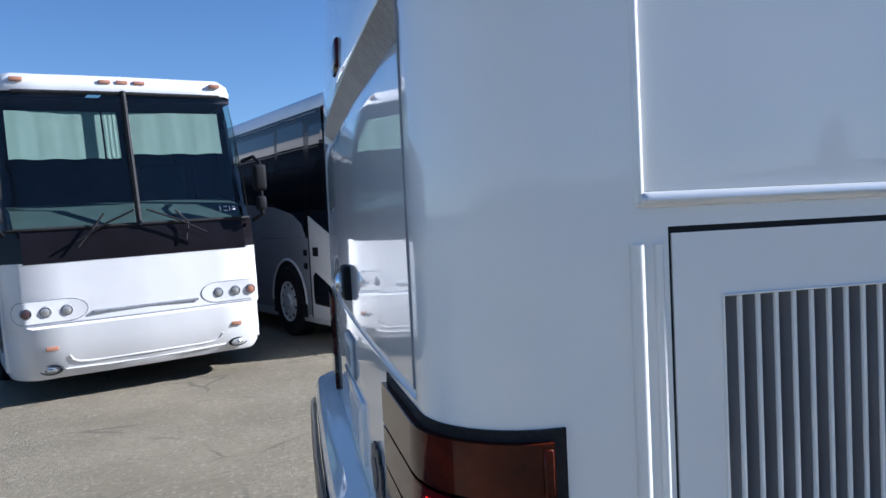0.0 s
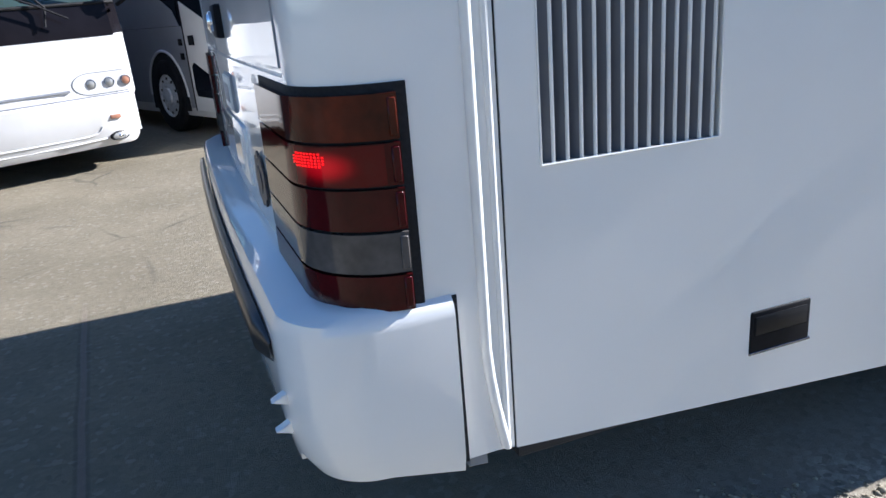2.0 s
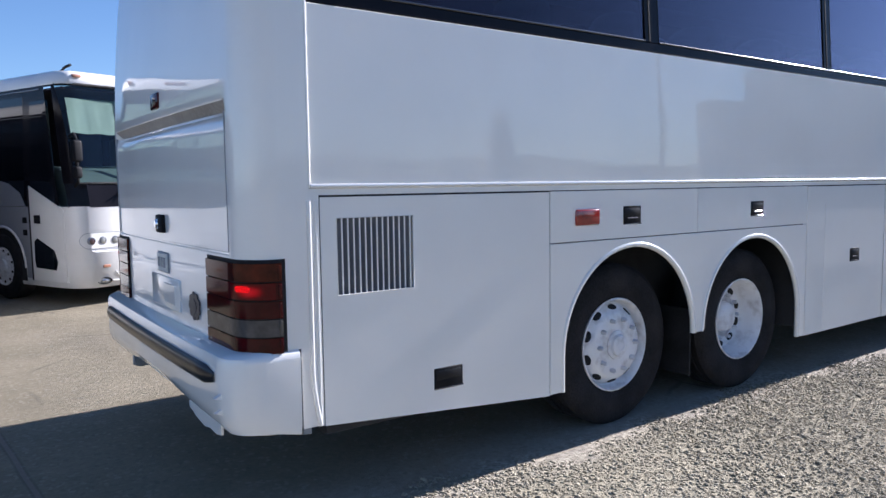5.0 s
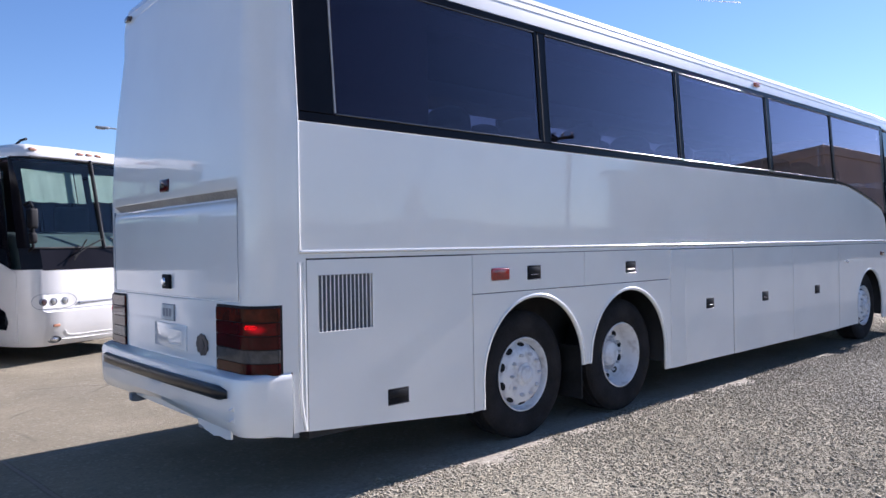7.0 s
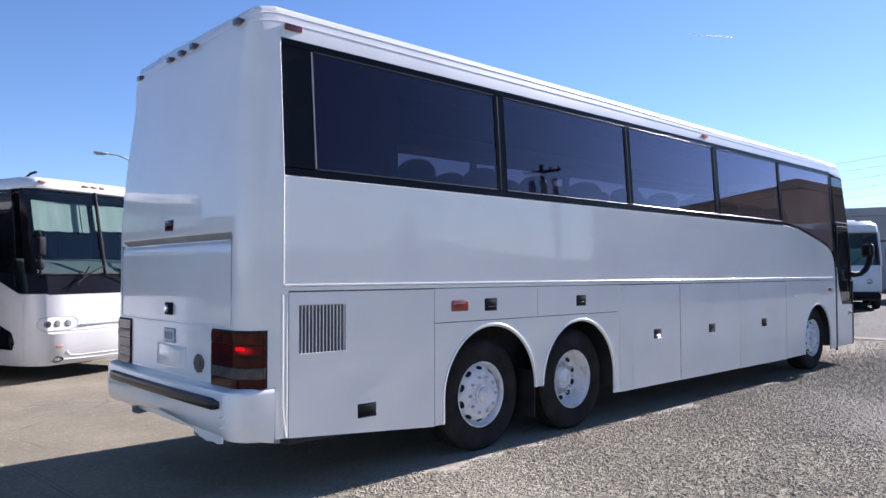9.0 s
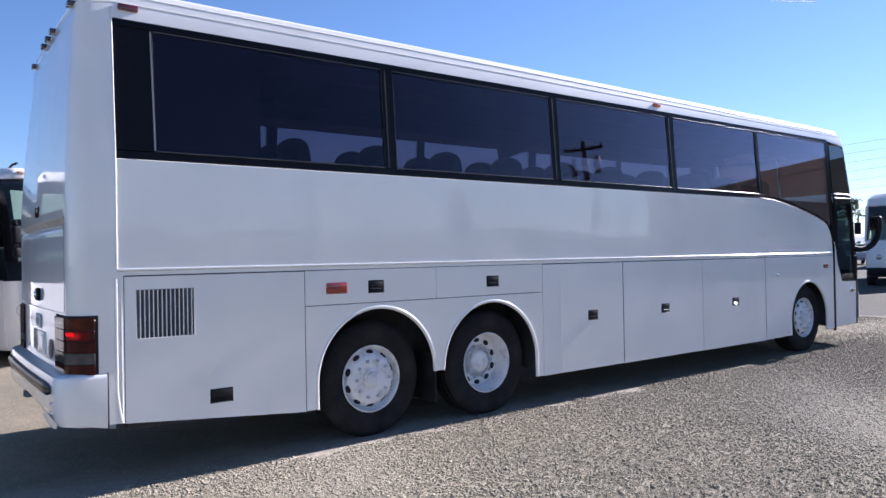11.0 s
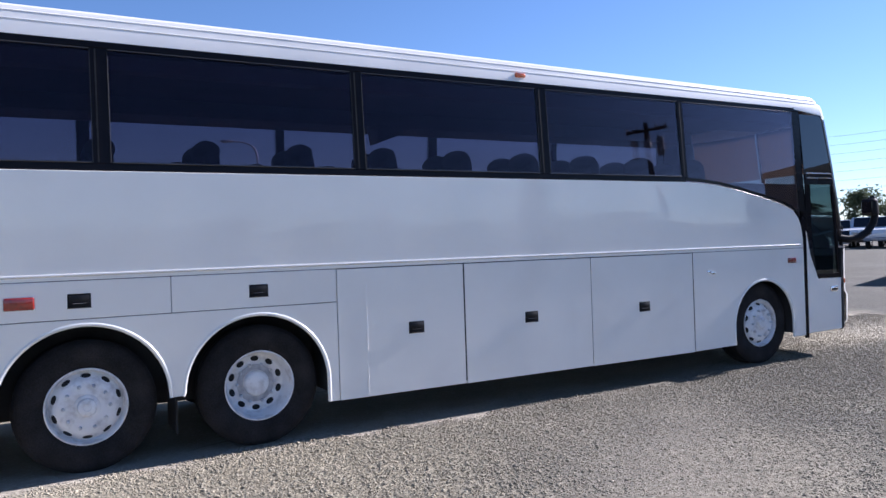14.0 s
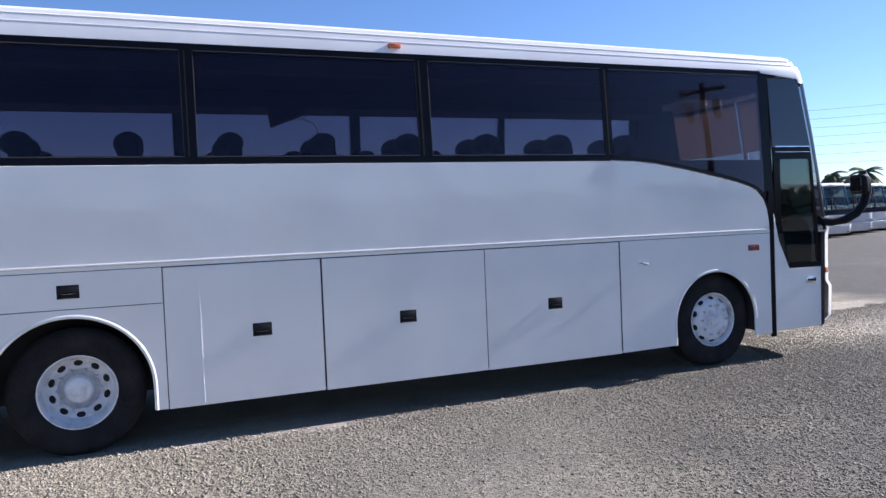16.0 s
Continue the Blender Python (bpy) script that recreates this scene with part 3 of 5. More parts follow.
    # rear cap: rounded corners, and a shallow sunk lid
    def cap_ring(z, side_in, back, r, sunk=0.0):
        """Plan line from the near side round the back to the far side."""
        y0, y1 = YS + side_in, 2 * YC - YS - side_in
        pts = [(0.586, y0), (back + r, y0)]
        pts += [(back + r - r * math.sin(radians(a)), y0 + r - r * math.cos(radians(a))) for a in range(9, 91, 9)]
        e0, e1 = y0 + r, y1 - r
        pts += [(back, e0 + 0.02), (back + sunk * 0.25, e0 + 0.031), (back + sunk * 0.8, e0 + 0.047), (back + sunk, e0 + 0.065), (back + sunk, 1.36), (back + sunk, 1.8), (back + sunk, 2.2), (back + sunk, 2.6), (back + sunk, 3.04), (back + sunk, e1 - 0.065), (back + sunk * 0.8, e1 - 0.047), (back + sunk * 0.25, e1 - 0.031), (back, e1 - 0.02)]
        pts += [(back + r - r * math.cos(radians(a)), y1 - r + r * math.sin(radians(a))) for a in range(0, 90, 9)]
        pts += [(back + r, y1), (0.586, y1)]
        return [(x, y, z) for x, y in pts]
    def skew(bm):
        """The rear stands a little out of square, and bows out in the middle."""
        for v in bm.verts:
            w = min(1.0, max(0.0, (0.575 - v.co.x) / 0.22))
            v.co.x += w * ((0.021 + 0.020 * min(1.0, max(0.0, (v.co.z - 2.0) / 1.4))) * (v.co.y - 1.0) - 0.018 * max(0.0, 1 - ((v.co.y - YC) / 1.15) ** 2))
            if v.co.z > 3.2:
                v.co.z -= 0.034 * min(1.0, (v.co.z - 3.2) / 0.36) * min(1.0, max(0.0, (0.58 - v.co.x) / 0.14))
        return bm

    def stand(z):
        """Where the rear face stands at a height."""
        return 0.287 + 0.02 * max(0.0, z - 1.97) + 0.06 * max(0.0, z - 2.55)
    rings = []
    for z, s in ((0.482, 0.0), (0.84, 0.0), (1.255, 0.0), (1.262, 0.001), (1.266, 0.012), (1.274, 0.012), (1.278, 0.004), (1.5, 0.003), (1.7, 0.002), (1.80, 0.004), (1.845, 0.010),
                 (1.870, 0.022), (1.886, 0.042), (1.900, 0.046), (1.944, 0.003), (1.952, 0.0), (2.03, 0.0), (2.1, 0.0), (2.365, 0.0)):
        rings.append(cap_ring(z, 0.0, stand(z), 0.165, s))
    for z in (2.7, 3.0, 3.2):
        rings.append(cap_ring(z, lean(z), stand(z), 0.165))
    for d, z in ROOF[:-3]:
        rings.append(cap_ring(z, d, 0.358 + 1.0 * (d - 0.065), max(0.165 - d * 0.9, 0.04)))
    for d, z in ROOF[-3:-1]:
        rings.append(cap_ring(z, d, 0.54, 0.03))
    part("rear_cap", skew(skin(rings)), WHITE, c, "", 30)
    both("corner_post", lambda: prism([(0.586, 0.482), (0.632, 0.478), (0.632, 1.569), (0.586, 1.569)], YS + 0.001, YS + 0.03), WHITE)
    # raised beads at the joint of cap and side
    both("bead", lambda: tube([(0.588, YS + 0.003 + lean(z), z) for z in (1.558, 2.0, 2.365, 2.8, 3.2, 3.45)], 0.008, 8), TRIM_WHITE, "", 60)
    both("bead", lambda: tube([(0.581 + 0.03 * max(0.0, (0.72 - z) / 0.22) ** 1.5, YS + 0.001, z) for z in (0.49, 0.54, 0.60, 0.66, 0.72, 0.85, 1.2, 1.50)], 0.012, 8), TRIM_WHITE, "", 60)
    both("bead", lambda: tube([(0.616, YS + 0.002, z) for z in (0.48, 0.8, 1.2, 1.5)], 0.008, 8), TRIM_WHITE, "", 60)
    both("door_gap", lambda: prism([(0.628, 0.478), (0.6385, 0.478), (0.6385, 1.52), (0.628, 1.52)], YS + 0.0035, YS + 0.03), HOLE)

    # louvre in the engine door
    for k in range(13):
        x = 0.7445 + k * 0.0308
        for m in (False, True):
            sl = prism([(0.0, 1.067), (0.0025, 1.067), (0.0025, 1.417), (0.0, 1.417)], 0.0, 0.026)
            for v in sl.verts:
                v.co.x -= v.co.y * 0.75
            lip = tube([(0.001, 0.0, 1.067), (0.001, 0.0, 1.417)], 0.0042, 8)
            for f in lip.faces:
                f.material_index = 1
            sl = join(sl, lip)
            sl.transform(Matrix.Translation((x, YS + 0.003, 0)))
            part("louvre_slat", mirror_y(sl, YC) if m else sl, [SLAT, TRIM_WHITE], c)
    both("louvre_frame", lambda: tube([(0.7165, YS - 0.001, 1.066), (0.7165, YS - 0.001, 1.419), (1.1315, YS - 0.001, 1.419), (1.1315, YS - 0.001, 1.066), (0.7165, YS - 0.001, 1.066)], 0.003, 6), TRIM_WHITE)
    both("louvre_back", lambda: box(0.70, YS + 0.034, 1.05, 1.16, YS + 0.05, 1.44), HOLE)

    # locks, marker lamps
    def catch(x0, z0, w, h):
        both("door_catch", lambda: box(x0, YS - 0.004, z0, x0 + w, YS + 0.01, z0 + h, 0.006, 3), HANDLE, "black recessed door catch")
        both("catch_flap", lambda: box(x0 + 0.012, YS - 0.007, z0 + h * 0.42, x0 + w - 0.012, YS - 0.002, z0 + h - 0.014, 0.004, 2), FLAP)
        both("catch_edge", lambda: box(x0 - 0.002, YS - 0.006, z0 - 0.003, x0 + w + 0.002, YS - 0.001, z0 + 0.003, 0.001, 1), DULL_METAL)
    def catch_bar(x0, z0, w, h):
        both("catch_bar", lambda: box(x0 + 0.035, YS - 0.0085, z0 + h * 0.30, x0 + w - 0.035, YS - 0.003, z0 + h * 0.35, 0.001, 1), DULL_METAL)
    catch_bar(2.661, 1.311, 0.164, 0.110)
    catch_bar(4.029, 1.313, 0.163, 0.106)
    for x in (5.512, 6.840, 8.402):
        catch_bar(x, 0.884, 0.163, 0.110)
    catch(1.244, 0.537, 0.181, 0.106)
    catch(2.661, 1.311, 0.164, 0.110)
    catch(4.029, 1.313, 0.163, 0.106)
    for x in (5.512, 6.840, 8.402):
        catch(x, 0.884, 0.163, 0.110)
    both("side_marker", lambda: box(2.245, YS - 0.016, 1.318, 2.445, YS + 0.005, 1.412, 0.012, 3), AMBER, "amber red side marker lamp")
    for z in (1.326, 1.404):
        both("marker_base", lambda: box(2.238, YS - 0.004, z - 0.014, 2.452, YS + 0.004, z + 0.014, 0.003, 1), TRIM_WHITE)
    both("side_marker", lambda: box(10.985, YS - 0.014, 1.332, 11.145, YS + 0.005, 1.40, 0.01, 3), RED, "red side marker lamp")
    both("roof_marker", lambda: box(0.635, YS + 0.055, 3.437, 0.775, YS + 0.10, 3.485, 0.008, 2), RED, "small red roof marker lamp")
    both("roof_marker", lambda: box(6.86, YS + 0.048, 3.418, 6.98, YS + 0.10, 3.460, 0.008, 2), AMBER_FRONT, "small orange roof marker lamp")
    both("flap_lock", lambda: box(9.50, YS - 0.012, 1.272, 9.565, YS + 0.004, 1.296, 0.006, 2), CHROME)
    both("flap_key", lambda: box(9.56, YS - 0.016, 1.252, 9.625, YS + 0.004, 1.278, 0.006, 2), CHROME)

    # tail lamps wrap the corner: five stacked lenses in a black gasket
    def wrap(z0, z1, out, y_in, x_end):
        back = 0.289
        r = 0.165
        def line(o):
            pts = [(back - o, y_in), (back - o, YS + r + 0.02)]
            last = 90.0 if x_end >= back + r else math.degrees(math.acos((back + r - x_end) / (r + out)))
            pts += [(back + r - (r + o) * math.cos(radians(last * k / 9)), YS + r - (r + o) * math.sin(radians(last * k / 9))) for k in range(10)]
            if x_end > back + r:
                pts += [(x_end, YS - o)]
            return pts
        a, b_ = line(out), line(out - 0.02)
        rows = [[(x, y, z0) for x, y in b_], [(x, y, z0) for x, y in a], [(x, y, z1) for x, y in a], [(x, y, z1) for x, y in b_]]
        bm = skin(rows)
        vs = bm.verts[:]
        n = len(a)
        for k in (0, n - 1):
            try:
                bm.faces.new([vs[k], vs[n + k], vs[2 * n + k], vs[3 * n + k]])
            except ValueError:
                pass
        return bm
    for m in (False, True):
        def put(name, b, mat, label="", parent=None):
            return part(name, skew(mirror_y(b, YC) if m else b), mat, parent or c, label, 40)
        cl = put("tail_lamp", wrap(0.838, 1.252, 0.005, 1.378, 0.463), BLACK_RUBBER, "stacked dark red wrap-round tail lamp")
        for z0, z1, mat, label in ((0.844, 0.912, RED_DARK, "dark red lens"), (0.918, 0.992, CLEAR_LENS, "smoky clear lens"), (0.998, 1.072, RED_DARK, "dark red lens"),
                                   (1.078, 1.152, RED_LAMP, "red lens"), (1.158, 1.236, AMBER_DARK, "dark amber lens")):
            put("lens", wrap(z0, z1, 0.018, 1.365, 0.441), mat, label, cl)
        glow = bmesh.new()
        for i in range(10):
            for j in range(5):
                if i in (0, 9) and j in (0, 4):
                    continue
                a = radians(17 + i * 2.7)
                x, y = 0.454 - 0.1840 * math.cos(a), YS + 0.165 - 0.1840 * math.sin(a)
                box(x - 0.0018, y - 0.0018, 1.114 + j * 0.0056, x + 0.0018, y + 0.0018, 1.1172 + j * 0.0056, bm=glow)
        put("lit_bulb", glow, LIT_RED, "glowing red lamp", cl)
        halo = skin([[(0.454 - 0.1835 * math.cos(radians(a)), YS + 0.165 - 0.1835 * math.sin(radians(a)), z) for a in range(2, 78, 5)] for z in (1.080, 1.115, 1.150)])
        put("lens_glow", halo, LENS_GLOW, "red lens lit from behind", cl)
        for z0, z1, mat in ((0.849, 0.908, RED_DARK), (0.924, 0.986, CLEAR_LENS), (1.004, 1.066, RED_DARK), (1.084, 1.146, RED_DARK), (1.164, 1.229, AMBER_DARK)):
            put("lens_edge", box(0.424, YS - 0.0205, z0, 0.439, YS - 0.012, z1, 0.002, 1), mat, "", cl)

    # bumper: one shell round the back
    def bumper():
        prof_ = [(0.115, 0.853), (0.06, 0.848), (0.012, 0.832), (0.0, 0.808), (0.0, 0.60), (0.010, 0.52), (0.04, 0.478), (0.10, 0.472)]
        rows = []
        for d, z in prof_:
            o = 0.0 - d
            back, r = 0.19 + d, max(0.17 - d * 0.9, 0.03)
            y0, y1 = YS - 0.020 + d * 0.28, 2 * YC - YS + 0.020 - d * 0.28
            zz = z
            pts = [(0.515, y0), (back + r, y0)]
            pts += [(back + r - r * math.sin(radians(a)), y0 + r - r * math.cos(radians(a))) for a in range(6, 91, 6)]
            pts += [(back, y) for y in (1.4, 1.8, 2.2, 2.6, 3.0)]
            pts += [(back + r - r * math.cos(radians(a)), y1 - r + r * math.sin(radians(a))) for a in range(0, 90, 6)]
            pts += [(back + r, y1), (0.515, y1)]
            rows.append([(x, y, zz + ((0.06 * max(0.0, 1 - abs(y - YC) / 1.0) + 0.035 * min(1.0, max(0.0, (0.50 - x) / 0.14)) - 0.014) if z < 0.53 else 0.0)) for x, y in pts])
        bm = skin(rows)
        bmesh.ops.recalc_face_normals(bm, faces=bm.faces[:])
        bmesh.ops.solidify(bm, geom=bm.faces[:], thickness=0.012)
        return bm
    part("rear_bumper", skew(bumper()), WHITE, c, "glossy white moulded rear bumper", 40)
    both("bumper_gap", lambda: prism([(0.512, 0.478), (0.528, 0.478), (0.526, 0.847), (0.512, 0.847)], YS - 0.0015, YS + 0.01), HOLE)
    both("bumper_bracket", lambda: prism([(0.532, 0.452), (0.575, 0.448), (0.572, 0.50), (0.55, 0.525), (0.531, 0.52)], YS + 0.012, YS + 0.06, 0.003), GREY)
    def strip():
        rows = []
        for k in range(25):
            y = 1.06 + 2.26 * k / 24
            q = min(1.0, min(k, 24 - k) / 1.2 + 0.25)
            rows.append([(0.19 - 0.030 * q * math.cos(radians(a)) ** 0.5, y, 0.742 + 0.042 * q ** 0.5 * math.sin(radians(a))) for a in (-88, -70, -40, 0, 40, 70, 88)])
        return skin(rows)
    part("bumper_strip", skew(strip()), STRIP, c, "black rubber strip", 60)
    for y in (1.62, 2.85):
        part("tow_bracket", prism([(0.27, 0.445), (0.31, 0.43), (0.42, 0.44), (0.42, 0.50), (0.27, 0.50)], y - 0.02, y + 0.02, 0.004), GREY, c)
    torn = [(1.08, 0.472), (1.14, 0.462), (1.22, 0.470), (1.30, 0.458), (1.37, 0.470), (1.42, 0.476), (1.47, 0.492), (1.52, 0.50), (1.52, 0.53), (1.08, 0.52)]
    flap = prism(torn, 0.215, 0.227)
    flap.transform(Matrix(((0, 1, 0, 0), (1, 0, 0, 0), (0, 0, 1, 0), (0, 0, 0, 1))))
    part("torn_flap", skew(flap), WHITE, c, "torn white edge under the bumper")
    for z in (0.60, 0.665):
        part("strip_stub", skew(prism([(0.166, z - 0.004), (0.2, z - 0.016), (0.2, z + 0.013)], 1.0, 1.022, 0.002)), WHITE, c)

    # rear face details
    def rear_part(name, bm, mat, parent=c, label=""):
        return part(name, skew(bm), mat, parent, label)
    # Grey skin under the white ledge: its shade is put into the colour.
    rear_part("ledge_underside", skin([[(stand(z) + s, y, z) for y in (1.10, 1.36, 1.8, 2.2, 2.6, 3.04, 3.30)] for z, s in ((1.8985, 0.0435), (1.9425, 0.0005))]), LEDGE_SHADE, c, "grey strip coloured as the shaded underside of the lid ledge")
    for y, y2 in ((1.092, 1.098), (3.302, 3.308)):
        rear_part("lid_seam", box(0.2845, y, 1.28, 0.30, y2, 1.90, 0.001, 1), GREY)
    rear_part("brake_lamp", box(0.278, 2.10, 1.995, 0.31, 2.26, 2.085, 0.01, 2), RED_DARK, c, "small dark red high brake lamp")
    lid = rear_part("lid_lock", box(0.268, 2.09, 1.32, 0.30, 2.22, 1.42, 0.01, 2), HANDLE, c, "black lid lock")
    rear_part("lock_knob", lathe([(0.03, 0), (0.03, -0.012), (0.02, -0.02), (0, -0.02)], 16, axis="X", at=(0.270, 2.155, 1.37)), CHROME, lid)
    pl = rear_part("plate_holder", box(0.280, 2.03, 1.100, 0.304, 2.25, 1.215, 0.006, 2), GREY, c)
    rear_part("plate", box(0.275, 2.038, 1.107, 0.296, 2.242, 1.208, 0.003, 1), PLATE, pl, "small pale plate")
    for k in range(3):
        rear_part("plate_bar", box(0.273, 2.068 + k * 0.055, 1.13, 0.288, 2.105 + k * 0.055, 1.185), GREY, pl)
    rec = rear_part("plate_recess", box(0.276, 1.83, 0.912, 0.304, 2.39, 1.082, 0.008, 2), WHITE, c)
    rear_part("recess_floor", box(0.2735, 1.90, 0.94, 0.29, 2.12, 1.05, 0.004, 1), WHITE, rec)
    em = rear_part("emblem", lathe([(0.042, 0), (0.038, -0.009), (0.0, -0.011)], 12, axis="X", at=(0.285, 1.59, 0.978)), EMBLEM, c, "small dark grey flower-shaped emblem")
    for k in range(9):
        a = 2 * math.pi * k / 9
        rear_part("petal", lathe([(0.022, 0), (0.024, -0.006), (0.0, -0.008)], 8, axis="X", at=(0.285, 1.59 + 0.066 * math.cos(a), 0.978 + 0.05 * math.sin(a))), EMBLEM, em)
    for y in (1.17, 1.95, 2.2, 2.45, 3.23):
        rear_part("top_marker", box(0.335, y - 0.045, 3.485, 0.40, y + 0.045, 3.53, 0.008, 2), LAMP_DARK, c, "small dark red marker lamp")

    # front: raked screen, door on the near side
    def front_ring(z, xf, r, side_in, back=11.405):
        y0, y1 = YS + side_in, 2 * YC - YS - side_in
        pts = [(back, y0), (xf - r - 0.12, y0)]
        pts += [(xf - r - 0.12 + (r + 0.0) * math.sin(radians(a)), y0 + r - r * math.cos(radians(a))) for a in range(10, 80, 10)]
        pts += [(xf - 0.05, y0 + 0.45), (xf, YC - 0.3), (xf, YC + 0.3), (xf - 0.05, y1 - 0.45)]
        pts += [(xf - r - 0.12 + r * math.sin(radians(a)), y1 - r + r * math.cos(radians(a))) for a in range(70, 0, -10)]
        pts += [(xf - r - 0.12, y1), (back, y1)]
        return [(x, y, z) for x, y in pts]
    low_rows = [front_ring(z, x, 0.22, 0.01) for z, x in ((0.40, 12.35), (0.50, 12.50), (0.85, 12.52), (0.92, 12.47), (1.2, 12.47), (1.52, 12.48))]
    part("front_skin", skin([r[2:] for r in low_rows]), WHITE, c, "", 30)
    glass_rows = [front_ring(z, 12.485 - 0.145 * (z - 1.52), 0.26, 0.012 + lean(z)) for z in (1.525, 1.8, 2.2, 2.6, 3.0, 3.26)]
    ws = part("windscreen", skin([r[8:-2] for r in glass_rows]), SCREEN_TINT, c, "large raked windscreen", 30)
    ws.visible_shadow = False
    part("screen_side", skin([r[-3:] for r in glass_rows]), BLACK_GLOSS, c, "", 30)
    part("screen_post", skin([r[2:9] for r in glass_rows]), BLACK_GLOSS, c, "", 30)
    part("dashboard", prism([(11.4, 1.5), (12.12, 1.5), (12.08, 1.62), (11.75, 1.86), (11.4, 1.84)], YS + 0.15, 2 * YC - YS - 0.15, 0.02), INSIDE, c)
    part("driver_seat", box(10.62, 2.75, 1.5, 10.9, 3.25, 2.55, 0.07, 3), SEAT, c)
    part("steering_wheel", lathe([(0.20, 0.0), (0.215, 0.015), (0.23, 0.0), (0.215, -0.015), (0.20, 0.0)], 24, axis="X", at=(11.25, 3.0, 2.02)), HANDLE, c)
    def brow(ring, top):
        n = len(ring)
        lift = {0: 1.0, 1: 0.45, n - 2: 0.45, n - 1: 1.0}
        return [(x, y, z + (top - z) * lift.get(k, 0.0)) for k, (x, y, z) in enumerate(ring)]
    cap = [brow(front_ring(3.25, 12.20, 0.24, 0.062, 11.29), 3.35), brow(front_ring(3.29, 12.20, 0.24, 0.060, 11.29), 3.362)]
    cap += [front_ring(z - fall(11.7, z), 12.17 - 2.2 * (d - 0.065), 0.22, d, 11.29) for d, z in ROOF[1:-1]]
    part("front_cap", skin(cap), WHITE, c, "", 40)
    cl = box(-0.045, -0.008, -0.032, 0.045, 0.012, 0.032, 0.008, 2)
    cl.transform(pose(12.205, YS + 0.028, 1.045, 0, 0, 30))
    part("corner_lamp", cl, AMBER_FRONT, c, "orange corner lamp")
    both("door_shadow_gap", lambda: prism([(11.314, 0.33), (11.374, 0.33), (11.374, 1.70), (11.314, 1.66)], YS - 0.002, YS + 0.02), BLACK_GLOSS)
    door = part("entrance_door", prism([(11.378, 0.39), (12.070, 0.40), (12.082, 1.095), (11.585, 1.095), (11.435, 1.42), (11.396, 1.62), (11.378, 1.74)], YS - 0.006, YS + 0.02, 0.006), WHITE, c, "white entrance door with dark glass")
    for outline in ([(11.405, 1.6), (11.475, 1.62), (11.50, 1.64), (11.50, 2.36), (11.405, 2.36)], [(11.585, 1.098), (12.10, 1.098), (12.095, 1.16), (11.60, 1.16)],
                    [(12.04, 1.162), (12.095, 1.162), (11.985, 2.36), (11.945, 2.36)], [(11.405, 2.362), (11.985, 2.362), (11.97, 2.50), (11.405, 2.50)]):
        part("door_frame", slanted(outline, 0.004, 0.03, 0.004), BLACK_GLOSS, door)
    part("quarter_light", slanted([(11.405, 2.504), (11.985, 2.504), (11.86, 3.30), (11.405, 3.30)], 0.012, 0.03, 0.003), BAND_GLASS, door)
    dg = part("door_glass", slanted([(11.502, 1.64), (11.602, 1.162), (12.04, 1.162), (11.944, 2.36), (11.502, 2.36)], 0.012, 0.014), TINT_DOOR, door)
    dg.visible_shadow = False
    part("door_bar", tube([(11.52, YS + 0.05, 1.66), (11.75, YS + 0.06, 1.70), (12.0, YS + 0.05, 1.74)], 0.016, 8), GREY, door)
    part("door_header", slanted([(11.43, 2.50), (11.95, 2.50), (11.945, 2.515), (11.43, 2.515)], -0.010, 0.01, 0.003), CHROME, door)
    part("door_header", slanted([(11.43, 2.44), (11.95, 2.44), (11.948, 2.45), (11.43, 2.45)], -0.008, 0.01, 0.003), CHROME, door)
    dh = part("door_handle", box(11.835, YS - 0.026, 0.915, 11.985, YS + 0.0, 0.985, 0.01, 2), CHROME, door, "bright door handle")
    part("handle_recess", box(11.845, YS - 0.029, 0.935, 11.975, YS - 0.02, 0.966, 0.004, 1), HANDLE, dh)
    part("door_edge", prism([(12.074, 0.39), (12.118, 0.42), (12.15, 1.5), (12.09, 1.5)], YS - 0.008, YS + 0.03, 0.004), BLACK_RUBBER, door)
    # mirror on a curved black arm
    arm = part("mirror_arm", tube([(12.12, 0.99, 1.64), (12.28, 0.91, 1.61), (12.44, 0.86, 1.63), (12.58, 0.82, 1.70), (12.69, 0.80, 1.82), (12.735, 0.79, 1.97), (12.72, 0.79, 2.10), (12.65, 0.79, 2.17)], 0.05, 12), HANDLE, c, "curved black mirror arm", 60)
    part("mirror_head", box(12.55, 0.69, 1.93, 12.67, 0.89, 2.16, 0.035, 3), HANDLE, arm)
    part("mirror_glass", box(12.542, 0.715, 1.96, 12.552, 0.865, 2.13, 0.004, 1), BAND_GLASS, arm)

    # under the skin
    for x0, x1 in ((0.66, 2.12), (4.73, 9.93), (11.10, 11.98)):
        both("inner_sill", lambda: box(x0, YS + 0.04, 0.42, x1, YS + 0.55, 1.50), UNDER)
    part("chassis", box(0.62, 1.42, 0.42, 12.0, 2.98, 1.45), UNDER, c)
    part("floor_deck", box(0.62, YS + 0.045, 1.30, 12.0, 2 * YC - YS - 0.045, 1.50), UNDER, c)
    for x in (3.42,):
        both("mud_flap", lambda: prism([(x, 0.24), (x + 0.015, 0.24), (x + 0.015, 0.7), (x, 0.7)], 0.96, 1.40), BLACK_RUBBER)
    both("bay_wall", lambda: box(1.98, YS + 0.036, 1.23, 4.74, YS + 0.06, 1.52), UNDER)

    # inside: racks, walls, seats
    part("ceiling_lining", box(0.62, YS + 0.1, 3.33, 11.6, 2 * YC - YS - 0.1, 3.36), INSIDE, c)
